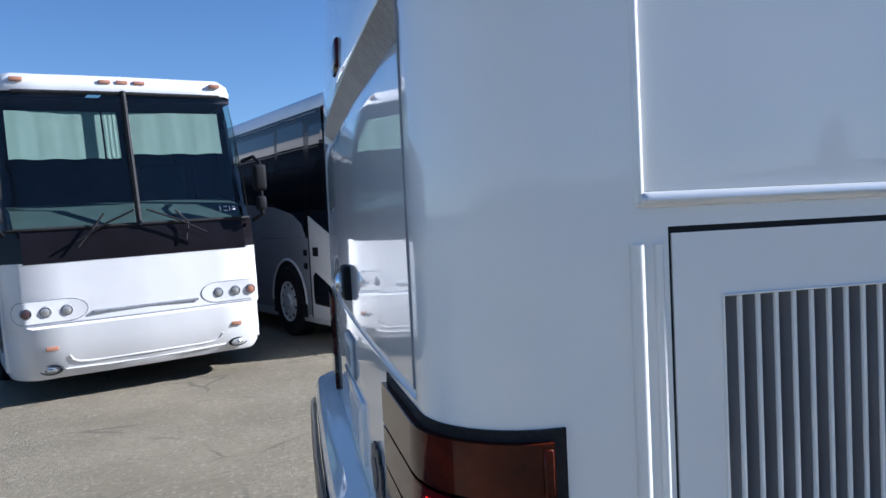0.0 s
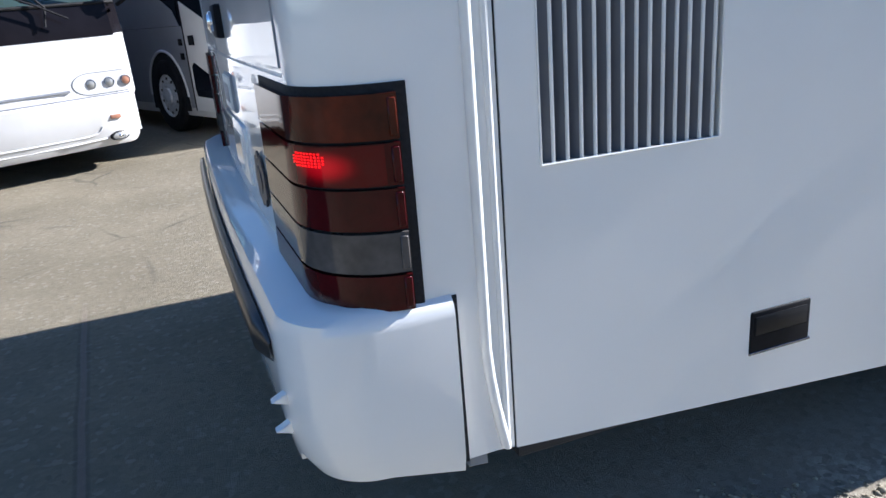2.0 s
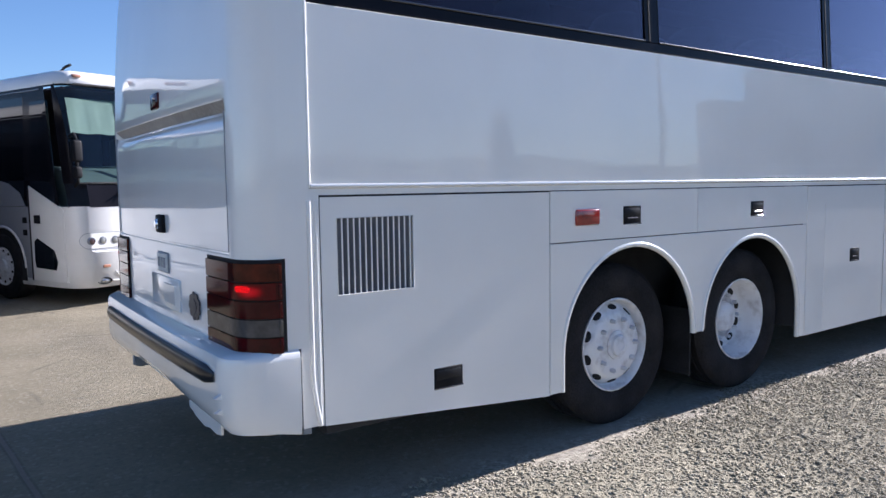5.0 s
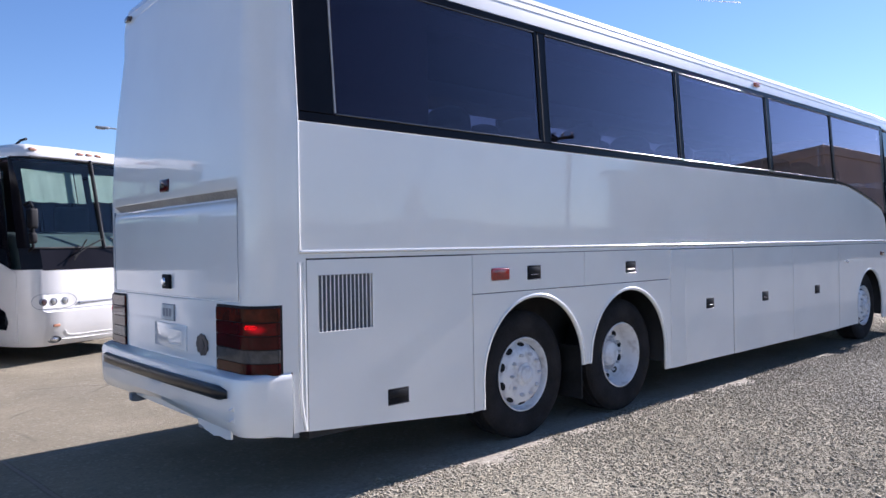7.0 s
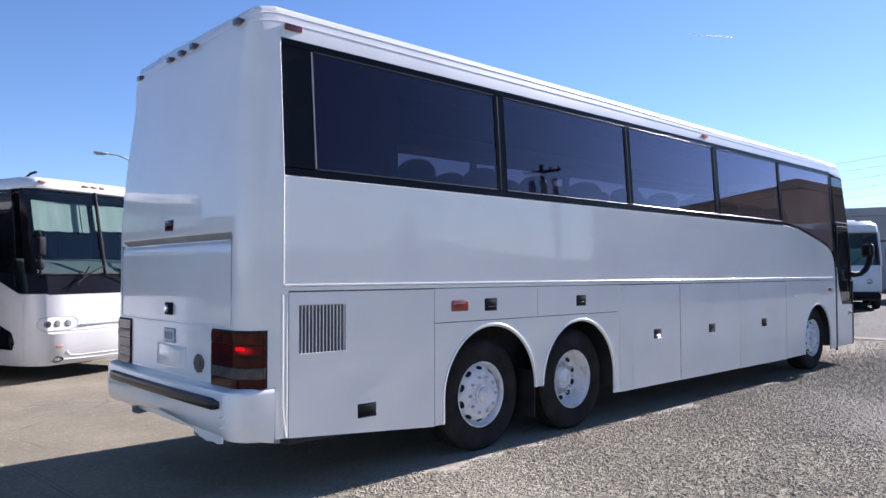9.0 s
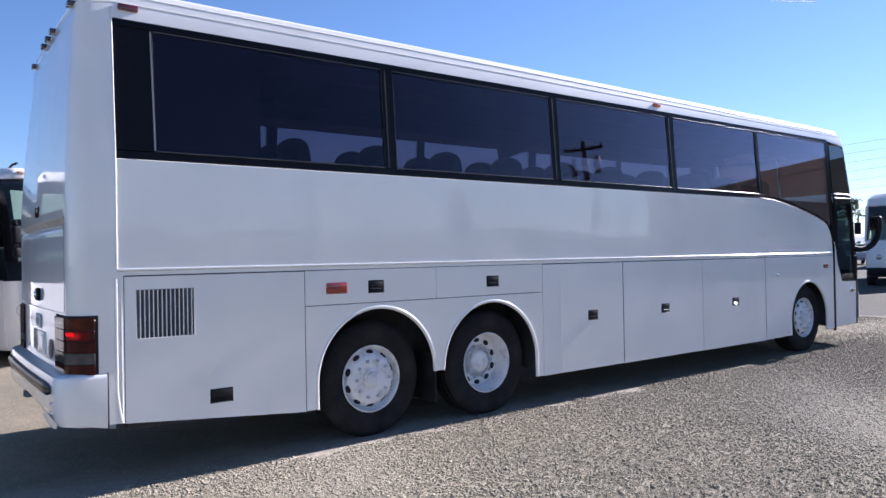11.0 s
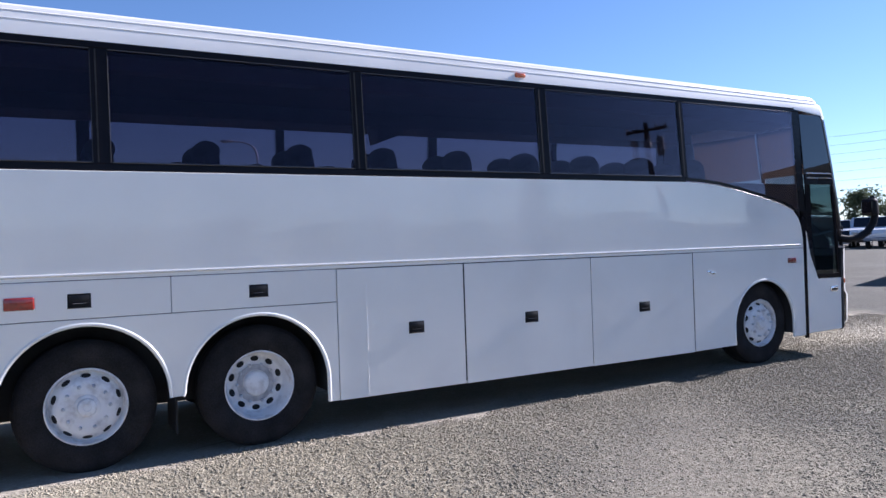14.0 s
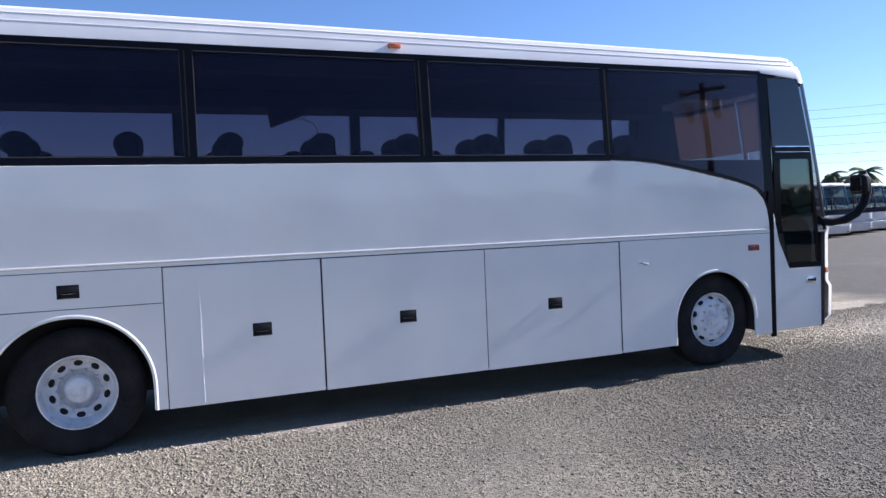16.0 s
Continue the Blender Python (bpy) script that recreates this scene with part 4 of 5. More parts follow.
    part("rear_bulkhead", box(0.68, YS + 0.1, 1.5, 0.86, 2 * YC - YS - 0.1, 3.33), INSIDE, c)
    both("luggage_rack", lambda: prism([(1.0, 3.15), (11.36, 3.15), (11.36, 3.32), (1.0, 3.32)], YS + 0.14, YS + 0.72, 0.03), INSIDE)
    part("monitor", prism([(6.03, 3.16), (6.06, 2.945), (6.40, 3.07), (6.43, 3.16)], 2.70, 2.95, 0.01), INSIDE, c, "dark fold-down monitor")
    both("inner_wall", lambda: box(0.7, YS + 0.05, 1.5, 11.35, YS + 0.075, 2.36), INSIDE)
    both("washroom_wall", lambda: box(0.87, YS + 0.088, 1.5, 1.72, YS + 0.11, 3.33), INSIDE)
    for y0, y1 in ((1.15, 2.175), (2.225, 3.27)):
        bl = skin([[(12.36 - 0.152 * (z - 1.52) - 0.16 * abs(y0 + (y1 - y0) * k / 8 - YC) ** 2 / 1.1, y0 + (y1 - y0) * k / 8, z) for k in range(9)] for z in (2.56, 2.8, 3.0, 3.24)])
        bmesh.ops.solidify(bl, geom=bl.faces[:], thickness=0.004)
        part("sun_blind", bl, BLIND, c, "tan cloth sun blind")
    part("screen_divider", tube([(12.40 - 0.152 * (z - 1.52), YC, z) for z in (1.56, 2.2, 2.8, 3.26)], 0.03, 8), TRIM_WHITE, c)
    part("far_pillar", tube([(12.27 - 0.152 * (z - 1.52), 3.30, z) for z in (1.56, 2.2, 2.8, 3.26)], 0.03, 8), TRIM_WHITE, c)
    yf = 2 * YC - YS
    part("driver_side", prism([(11.378, 0.39), (12.09, 0.40), (12.12, 1.95), (11.378, 1.95)], yf - 0.03, yf - 0.005), WHITE, c)
    part("driver_side_band", prism([(11.378, 1.955), (12.20, 1.955), (12.02, 3.30), (11.378, 3.30)], yf - 0.13, yf - 0.10), BLACK_GLOSS, c)
    cush = box(-0.22, -0.21, 0.40, 0.26, 0.21, 0.52, 0.05, 3)
    first = None
    for r in range(11):
        for y in (1.22, 1.66, 2.74, 3.18):
            x = 1.75 + r * 0.83
            if r == 0 and y > 2.5:
                continue
            if first is None:
                b = cush
                s = box(-0.30, -0.215, 0.44, -0.17, 0.215, 1.09, 0.055, 4)
                hd = bmesh.new()
                bmesh.ops.create_uvsphere(hd, u_segments=16, v_segments=10, radius=1.0, matrix=Matrix.Translation((-0.245, 0, 1.055)) @ Matrix.Diagonal((0.12, 0.21, 0.10, 1)))
                s.transform(pose(-0.08, 0, 0, 0, -8, 0))
                hd.transform(pose(-0.08, 0, 0, 0, -8, 0))
                b = join(join(b, s), hd)
                box(-0.15, -0.17, 0.0, 0.15, 0.17, 0.41, bm=b)
                first = part("passenger_seat", b, SEAT, c)
                ob = first
            else:
                ob = first.copy()
                scene.collection.objects.link(ob)
            ob.location = (x, y, 1.555)
    for m in (False, True):
        wheel("rear_wheel", c, 2.778, 0.529, 0.09, False, m)
        wheel("drive_wheel", c, 4.128, 0.541, 0.062, True, m)
        wheel("front_wheel", c, 10.565, 0.58, 0.05, False, m)
    return c


main_coach()


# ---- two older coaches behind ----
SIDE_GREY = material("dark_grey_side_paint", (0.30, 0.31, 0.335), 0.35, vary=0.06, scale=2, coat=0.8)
DASH = material("teal_grey_dash", (0.062, 0.088, 0.086), 0.6, vary=0.2, scale=3)


def other_coach():
    """A white coach facing +x, its front at x = 0, its middle on y = 0."""
    c = thing("parked_coach", "older white touring coach with black windscreen mask, parked facing out", "coach", group="parked touring coaches")
    H, W = 1.28, 13.2

    def rake(z):
        return 0.0 if z < 1.40 else -0.20 * (z - 1.40)

    def ring(z, inset, xf, r=0.34, upto=-W):
        pts = []
        y = H - inset
        side = [(upto, -y), (-9.0, -y), (-5.0, -y), (-2.6, -y), (-1.2, -y), (xf - r, -y)]
        side += [(xf - r + r * math.sin(radians(a)), -y + r * 0.62 * (1 - math.cos(radians(a)))) for a in range(12, 84, 12)]
        side += [(xf - 0.02, -0.75), (xf, -0.4), (xf + 0.01, -0.012)]
        return [(x, yy, z) for x, yy in side] + [(x, -yy, z) for x, yy in side[::-1]]

    def strip(levels, mat, name, label="", smooth=40):
        return part(name, skin([ring(z, i, x, 0.50 if z < 0.78 else 0.37) for z, i, x in levels]), mat, c, label, smooth)

    LOW = [(0.25, 0.03, -0.07), (0.31, 0.005, -0.03), (0.60, 0.0, 0.035), (0.76, 0.0, 0.045), (0.785, 0.0, 0.0), (1.1, 0.0, -0.005), (1.40, 0.0, -0.012)]
    strip(LOW, WHITE_OLD, "lower_body")

    def front_x(y, z):
        """How far forward the painted front stands at this place."""
        zs = [v[0] for v in LOW]
        half = ring(z, float(np.interp(z, zs, [v[1] for v in LOW])), float(np.interp(z, zs, [v[2] for v in LOW])), 0.50 if z < 0.78 else 0.37)[5:15]
        return float(np.interp(-abs(y), [v[1] for v in half], [v[0] for v in half]))
    # above the belt: sides only, the front is glass
    mid = [(1.40, 0.0), (1.72, 0.004), (2.2, 0.025), (2.7, 0.05), (3.10, 0.075)]
    for s in (-1, 1):
        b = skin([[(-W, s * (H - i), z), (-6, s * (H - i), z), (-0.46 + rake(z), s * (H - i), z)] for z, i in mid])
        part("side_wall", b, BLACK_GLOSS, c)
    screen_rows = [(1.72, 0.004), (2.2, 0.025), (2.7, 0.05), (3.10, 0.075)]

    def front_line(z, inset, y0, y1, off=0.0):
        """Points of the front's plan curve between two y."""
        full = [(p[0], p[1]) for p in ring(z, inset, rake(z) - 0.012) if p[0] > -0.5 + rake(z)]
        ys = [y0 + (y1 - y0) * k / 14 for k in range(15)]
        out = []
        for y in ys:
            for (xa, ya), (xb, yb) in zip(full, full[1:]):
                if ya <= y <= yb or (y < full[0][1]):
                    t = 0 if yb == ya else min(1, max(0, (y - ya) / (yb - ya)))
                    out.append((xa + (xb - xa) * t + off, y, z))
                    break
            else:
                out.append((full[-1][0] + off, y, z))
        return out
    part("front_mask", skin([front_line(z, 0.0, -1.27, 1.27, 0.004) for z in (1.385, 1.5, 1.72)]), BLACK_GLOSS, c, "glossy black band under the windscreen", 40)
    for s in (-1, 1):
        y0, y1 = (0.035, 1.19) if s > 0 else (-1.19, -0.035)
        pane = skin([front_line(z, i, y0, y1) for z, i in screen_rows])
        g = part("windscreen_pane", pane, SCREEN, c, "", 60)
        g.visible_shadow = False
        yo0, yo1 = (1.19, 1.275) if s > 0 else (-1.275, -1.19)
        part("screen_pillar", skin([front_line(z, i, yo0 if s > 0 else -1.275 + i, 1.275 - i if s > 0 else yo1, 0.003) for z, i in mid[1:]]), BLACK_GLOSS, c, "", 60)
    part("screen_divider", tube([(rake(z) + 0.012, 0, z) for z in (1.70, 2.2, 2.7, 3.12)], 0.03, 8), BLACK_RUBBER, c)
    part("screen_top_seal", tube([(p[0] + 0.005, p[1], p[2]) for p in front_line(3.10, 0.075, -1.19, 1.19)], 0.022, 8), BLACK_RUBBER, c)
    part("screen_sill", tube([(p[0] + 0.008, p[1], p[2]) for p in front_line(1.715, 0.0, -1.19, 1.19)], 0.018, 8), BLACK_RUBBER, c)
    # roof
    rf = [(3.10, 0.075, rake(3.10)), (3.14, 0.07, rake(3.10) + 0.01), (3.22, 0.085, rake(3.1) - 0.01), (3.29, 0.14, rake(3.1) - 0.09), (3.33, 0.32, rake(3.1) - 0.30), (3.345, 0.8, rake(3.1) - 0.8), (3.348, 1.2, -1.6)]
    part("roof", skin([ring(z, i, x, 0.3) for z, i, x in rf]), WHITE_OLD, c, "", 40)
    part("rear_wall", box(-W - 0.02, -H + 0.02, 0.4, -W + 0.03, H - 0.02, 3.25, 0.05, 2), WHITE_OLD, c)
    for y in (-0.98, -0.17, 0.0, 0.17, 0.98):
        part("roof_marker", box(rake(3.1) - 0.05, y - 0.06, 3.195, rake(3.1) + 0.018, y + 0.06, 3.235, 0.01, 2), AMBER_OLD, c, "small amber roof marker lamp")
    # inside, behind the screen
    part("cab_floor", box(-3.2, -1.2, 1.30, -0.3, 1.2, 1.36), INSIDE, c)
    part("bulkhead", box(-3.3, -1.2, 1.3, -3.2, 1.2, 3.1), INSIDE, c)
    dash = prism([(-0.95, 1.36), (-0.14, 1.36), (-0.18, 1.70), (-0.45, 1.90), (-0.95, 1.98)], -1.15, 1.15, 0.02)
    part("dashboard", dash, DASH, c)
    part("cab_ceiling", box(-3.2, -1.16, 3.03, -0.42, 1.16, 3.06), INSIDE, c)
    part("driver_seat", box(-1.75, 0.35, 1.36, -1.45, 0.9, 2.45, 0.08, 3), SEAT, c)
    for y0, y1, zb in ((-1.10, -0.22, 2.42), (-0.20, -0.06, 2.42), (0.06, 1.02, 2.46)):
        rows = []
        for z in (zb, 2.55, 2.66, 2.78, 2.92):
            rows.append([(rake(z) - 0.16 + 0.0022 * math.sin(k * 0.5 + 0.9 * math.sin(z * 4)) + 0.0008 * math.sin(k * 1.3 + z * 3), y0 + (y1 - y0) * k / 40, z + (0.006 * math.sin(k * 0.4) if z == zb else 0)) for k in range(41)])
        b = skin(rows)
        bmesh.ops.solidify(b, geom=b.faces[:], thickness=0.004)
        part("sun_curtain", b, CURTAIN, c, "pale green pleated curtain", 60)
    # headlamp pods, bumper lamps, slot
    for s in (-1, 1):
        ends = [0.56 + 0.66 * (1 - math.cos(math.pi * k / 24)) / 2 for k in range(25)]
        tall = [0.108 * math.sqrt(max(0.0, 1 - max(0.0, (0.74 - y) / 0.18, (y - 1.14) / 0.08) ** 2)) + 0.001 for y in ends]
        patch = skin([[(front_x(y, 0.92) + 0.005, s * y, 0.92 + h * q) for y, h in zip(ends, tall)] for q in (-1, -0.5, 0, 0.5, 1)])
        p = part("lamp_pod", patch, WHITE_OLD, c)
        seam = [(front_x(y, 0.92) + 0.003, s * y, 0.92 + h) for y, h in zip(ends, tall)] + [(front_x(y, 0.92) + 0.003, s * y, 0.92 - h) for y, h in list(zip(ends, tall))[::-1]]
        part("pod_seam", tube(seam, 0.0045, 6), GREY, p)
        for k, (y, mat) in enumerate(((0.745, LAMP_LENS), (0.935, LAMP_LENS), (1.105, LAMP_DARK if s < 0 else AMBER_OLD))):
            x = front_x(y, 0.92) + (0.006, 0.007, 0.012)[k]
            part("lamp_ring", lathe([(0.046, 0.012), (0.050, 0.006), (0.056, 0.0), (0.056, -0.03)], 20, axis="X", at=(x, s * y, 0.918)), GREY, p)
            part("headlamp", lathe([(0.0, 0.014), (0.026, 0.011), (0.047, 0.002), (0.047, -0.02)], 20, axis="X", at=(x, s * y, 0.918)), mat, p)
        xm = front_x(0.91, 0.55)
        part("bumper_marker", box(xm - 0.03, s * 0.91 - 0.055, 0.535, xm + 0.012, s * 0.91 + 0.055, 0.578, 0.008, 2), AMBER_OLD, c, "small amber lamp")
        fog = part("fog_lamp", lathe([(0.088, -0.01), (0.088, 0.014), (0.100, 0.016), (0.106, 0.004), (0.106, -0.05)], 24, axis="X", at=(0, 0, 0)), BLACK_RUBBER, c, "oval fog lamp in a dark rim")
        part("fog_lens", lathe([(0.0, 0.016), (0.05, 0.013), (0.080, 0.004), (0.088, 0.0), (0.088, -0.01)], 24, axis="X", at=(0, 0, 0)), LAMP_LENS, fog)
        part("reflector", lathe([(0.0, 0.019), (0.022, 0.018), (0.034, 0.012)], 14, axis="X", at=(0.001, 0, 0)), CHROME, fog)
        fog.matrix_local = Matrix.Translation((front_x(0.93, 0.345) + 0.004, s * 0.93, 0.345)) @ Matrix.Rotation(radians(s * 14), 4, "Z") @ Matrix.Diagonal((1, 1, 0.48, 1))
    # Thin grey bead drawn as the shadow line above the jutting bumper.
    part("bumper_shade_line", tube([(front_x(y, 0.79) + 0.002, y, 0.79) for y in [-1.12 + 0.08 * k for k in range(29)]], 0.007, 6), GREY, c, "shadow line over the bumper, laid on in grey", 60)
    part("grille_slot", box(-0.02, -0.52, 0.862, 0.018, 0.52, 0.887, 0.004, 1), GREY, c)
    for name, r, line in (("bumper_groove", 0.009, ((-0.76, 0.47), (-0.73, 0.42), (-0.68, 0.395), (-0.58, 0.385), (0.0, 0.385), (0.58, 0.385), (0.68, 0.395), (0.73, 0.42), (0.76, 0.47))), ("bumper_lip", 0.010, ((-0.80, 0.335), (-0.4, 0.325), (0.4, 0.325), (0.80, 0.335)))):
        part(name, tube([(front_x(y, z) + 0.002, y, z) for y, z in line], r, 6), WHITE_OLD, c)
    # worn white writing on the glass
    for k, (dy, dz, ly, lz) in enumerate(((0.0, 0.0, 0.012, 0.06), (0.045, 0.0, 0.04, 0.012), (0.045, 0.045, 0.04, 0.012), (0.105, 0.0, 0.012, 0.055), (0.14, 0.01, 0.035, 0.014), (0.14, 0.04, 0.03, 0.012))):
        z = 1.80 + dz
        row = front_line(z, 0.006, 0.86 + dy, 0.86 + dy + ly, 0.006)
        up = front_line(z + lz, 0.008, 0.86 + dy, 0.86 + dy + ly, 0.006)
        part("screen_mark", skin([row, up]), WHITE_OLD, c)
    # wipers
    for y0, y1 in ((0.06, 0.66), (-0.06, -0.62)):
        w = part("wiper", tube([(0.03, y0, 1.86), (0.04, (y0 + y1) / 2, 1.74), (0.05, y1, 1.58)], 0.011, 6), HANDLE, c)
        part("wiper_blade", tube([(0.02, y0 * 0.2 + y1 * 0.8 - 0.1, 1.52), (0.0, y0 * 0.3 + y1 * 0.7, 1.70), (-0.02, (y0 + y1) / 2, 1.84)], 0.012, 6), BLACK_RUBBER, w)
    # hanging mirrors at the corners
    for s in (-1, 1):
        arm = part("mirror_arm", tube([(-0.25, s * 1.20, 2.36), (-0.04, s * 1.26, 2.39), (0.05, s * 1.29, 2.32), (0.05, s * 1.29, 1.74), (-0.12, s * 1.23, 1.68)], 0.022, 8), HANDLE, c)
        part("mirror_head", box(0.0, s * 1.285 - 0.075, 2.00, 0.09, s * 1.285 + 0.075, 2.30, 0.04, 3), HANDLE, arm)
        part("mirror_head", box(0.0, s * 1.285 - 0.06, 1.78, 0.085, s * 1.285 + 0.06, 1.95, 0.04, 3), HANDLE, arm)
        part("mirror_glass", box(-0.007, s * 1.285 - 0.06, 2.03, 0.002, s * 1.285 + 0.06, 2.27), CHROME, arm)
    # sides: panes, white sweep, door, wheels
    for s in (-1, 1):
        def sidep(name, outline, d, mat, label=""):
            b = prism(outline, -H - d, -H + 0.03, 0.004)
            for v in b.verts:
                v.co.y += 0.0 if v.co.z < 1.72 else 0.075 * (v.co.z - 1.72) / 1.38
            if s > 0:
                mirror_y(b, 0)
            return part(name, b, mat, c, label)
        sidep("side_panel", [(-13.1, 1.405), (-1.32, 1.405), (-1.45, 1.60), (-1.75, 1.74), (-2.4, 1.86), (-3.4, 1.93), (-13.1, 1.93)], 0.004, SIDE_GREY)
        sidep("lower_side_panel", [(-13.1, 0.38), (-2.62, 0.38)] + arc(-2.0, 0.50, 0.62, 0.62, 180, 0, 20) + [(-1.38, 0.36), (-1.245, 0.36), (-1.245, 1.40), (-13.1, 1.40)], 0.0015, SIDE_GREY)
        edges = (-13.0, -11.2, -9.4, -7.6, -5.8, -4.0, -2.3)
        for a, b_ in zip(edges, edges[1:]):
            sidep("window_pane", [(a + 0.03, 1.97), (b_ - 0.03, 1.97 if b_ < -3 else 1.90), (b_ - 0.03, 2.96), (a + 0.03, 2.96)], 0.006, DARK_GLASS)
        sidep("window_pane", [(-2.24, 1.88), (-1.45, 1.66), (-1.32, 1.50), (-1.32, 2.98), (-2.24, 2.98)], 0.006, DARK_GLASS)
        sidep("drip_rail", [(-13.1, 3.045), (-0.9, 3.045), (-0.9, 3.06), (-13.1, 3.06)], 0.014, GREY)
        arch = arc(-2.0, 0.50, 0.60, 0.60, 0, 180, 20)
        sidep("wheel_well", arch + [(-2.6, 0.31), (-1.4, 0.31)], 0.0005, HOLE)
        b = tube([(x, -H - 0.002, z) for x, z in arch], 0.02, 6)
        part("arch_lip", mirror_y(b, 0) if s > 0 else b, WHITE_OLD, c)
        d = sidep("cab_door", [(-1.20, 0.33), (-0.36, 0.33), (-0.36, 1.36), (-1.20, 1.70)], 0.010, WHITE_OLD)
        b = prism([(-1.24, 0.33), (-1.205, 0.33), (-1.205, 1.70), (-1.24, 1.70)], -H - 0.008, -H + 0.05)
        part("door_gap", mirror_y(b, 0) if s > 0 else b, HOLE, c)
        dg = prism([(-1.15, 1.72), (-0.55, 1.46), (-0.75, 2.9), (-1.15, 2.9)], -H - 0.006, -H + 0.03, 0.004)
        for v in dg.verts:
            v.co.y += 0.0 if v.co.z < 1.72 else 0.075 * (v.co.z - 1.72) / 1.38
        part("door_glass", mirror_y(dg, 0) if s > 0 else dg, DARK_GLASS, d)
        for nm, outline, mat in (("door_window", [(-1.13, 0.62), (-1.10, 0.52), (-0.60, 0.50), (-0.55, 0.62), (-0.62, 0.78), (-1.05, 0.95), (-1.12, 0.90)], DARK_GLASS),
                                 ("door_handle", [(-1.10, 1.16), (-0.94, 1.16), (-0.94, 1.28), (-1.10, 1.28)], HANDLE)):
            b = prism(outline, -H - 0.018, -H, 0.006)
            part(nm, mirror_y(b, 0) if s > 0 else b, mat, d)
        for z in (0.98, 1.16):
            b = box(-1.42, -H - 0.012, z, -1.31, -H + 0.01, z + 0.085, 0.008, 2)
            part("side_marker", mirror_y(b, 0) if s > 0 else b, HANDLE, c)
        for wx in (-2.0, -9.2, -10.5):
            m = Matrix.Translation((wx, -0.045, 0.5)) if s < 0 else Matrix.Translation((wx, 0.045, 0.5)) @ pose(0, 0, 0, 0, 0, 180)
            wh = part("wheel", lathe([(0.08, -1.1), (0.08, -0.8), (0, -0.8)], 12), UNDER, c)
            wh.matrix_basis = m
            part("tyre", lathe([(0.28, -1.24), (0.30, -1.262), (0.40, -1.27), (0.47, -1.255), (0.50, -1.22), (0.50, -1.0), (0.45, -0.97), (0.28, -0.97)], 36), TYRE, wh)
            part("rim", lathe([(0.285, -1.23), (0.29, -1.258), (0.272, -1.252), (0.262, -1.238), (0.20, -1.250), (0.11, -1.254), (0.10, -1.278), (0.06, -1.285), (0, -1.285)], 36), RIM, wh)
            for k in range(10):
                b = lathe([(0.0, -0.008), (0.014, -0.008), (0.015, 0.01)], 6)
                b.transform(Matrix.Rotation(2 * math.pi * k / 10, 4, "Y") @ Matrix.Translation((0.155, -1.254, 0)))
                part("wheel_nut", b, NUT, wh)
                b = lathe([(0.0, -0.006), (0.02, -0.006), (0.022, 0.004)], 10)
                b.transform(Matrix.Rotation(2 * math.pi * (k + 0.5) / 10, 4, "Y") @ Matrix.Translation((0.232, -1.245, 0)))
                part("hand_hole", b, HOLE, wh)
    part("underside", box(-13.0, -1.2, 0.45, -0.3, 1.2, 1.2), UNDER, c)
    part("antenna", tube([(-0.9, -0.9, 3.30), (-0.75, -0.9, 3.38), (-0.6, -0.9, 3.40)], 0.02, 6), HANDLE, c)
    return c


first_coach = other_coach()
first_coach.matrix_world = pose(-1.13, 7.665, 0, 0, 0, -68.9) @ Matrix.Rotation(radians(0.7), 4, "X") @ Matrix.Scale(0.95, 4)
copy_thing(first_coach, pose(2.13, 8.985, 0, 0, 0, -68.4) @ Matrix.Scale(1.012, 4))
for piece in [o for o in first_coach.children if o.name.startswith("antenna")]:
    bpy.data.objects.remove(piece)


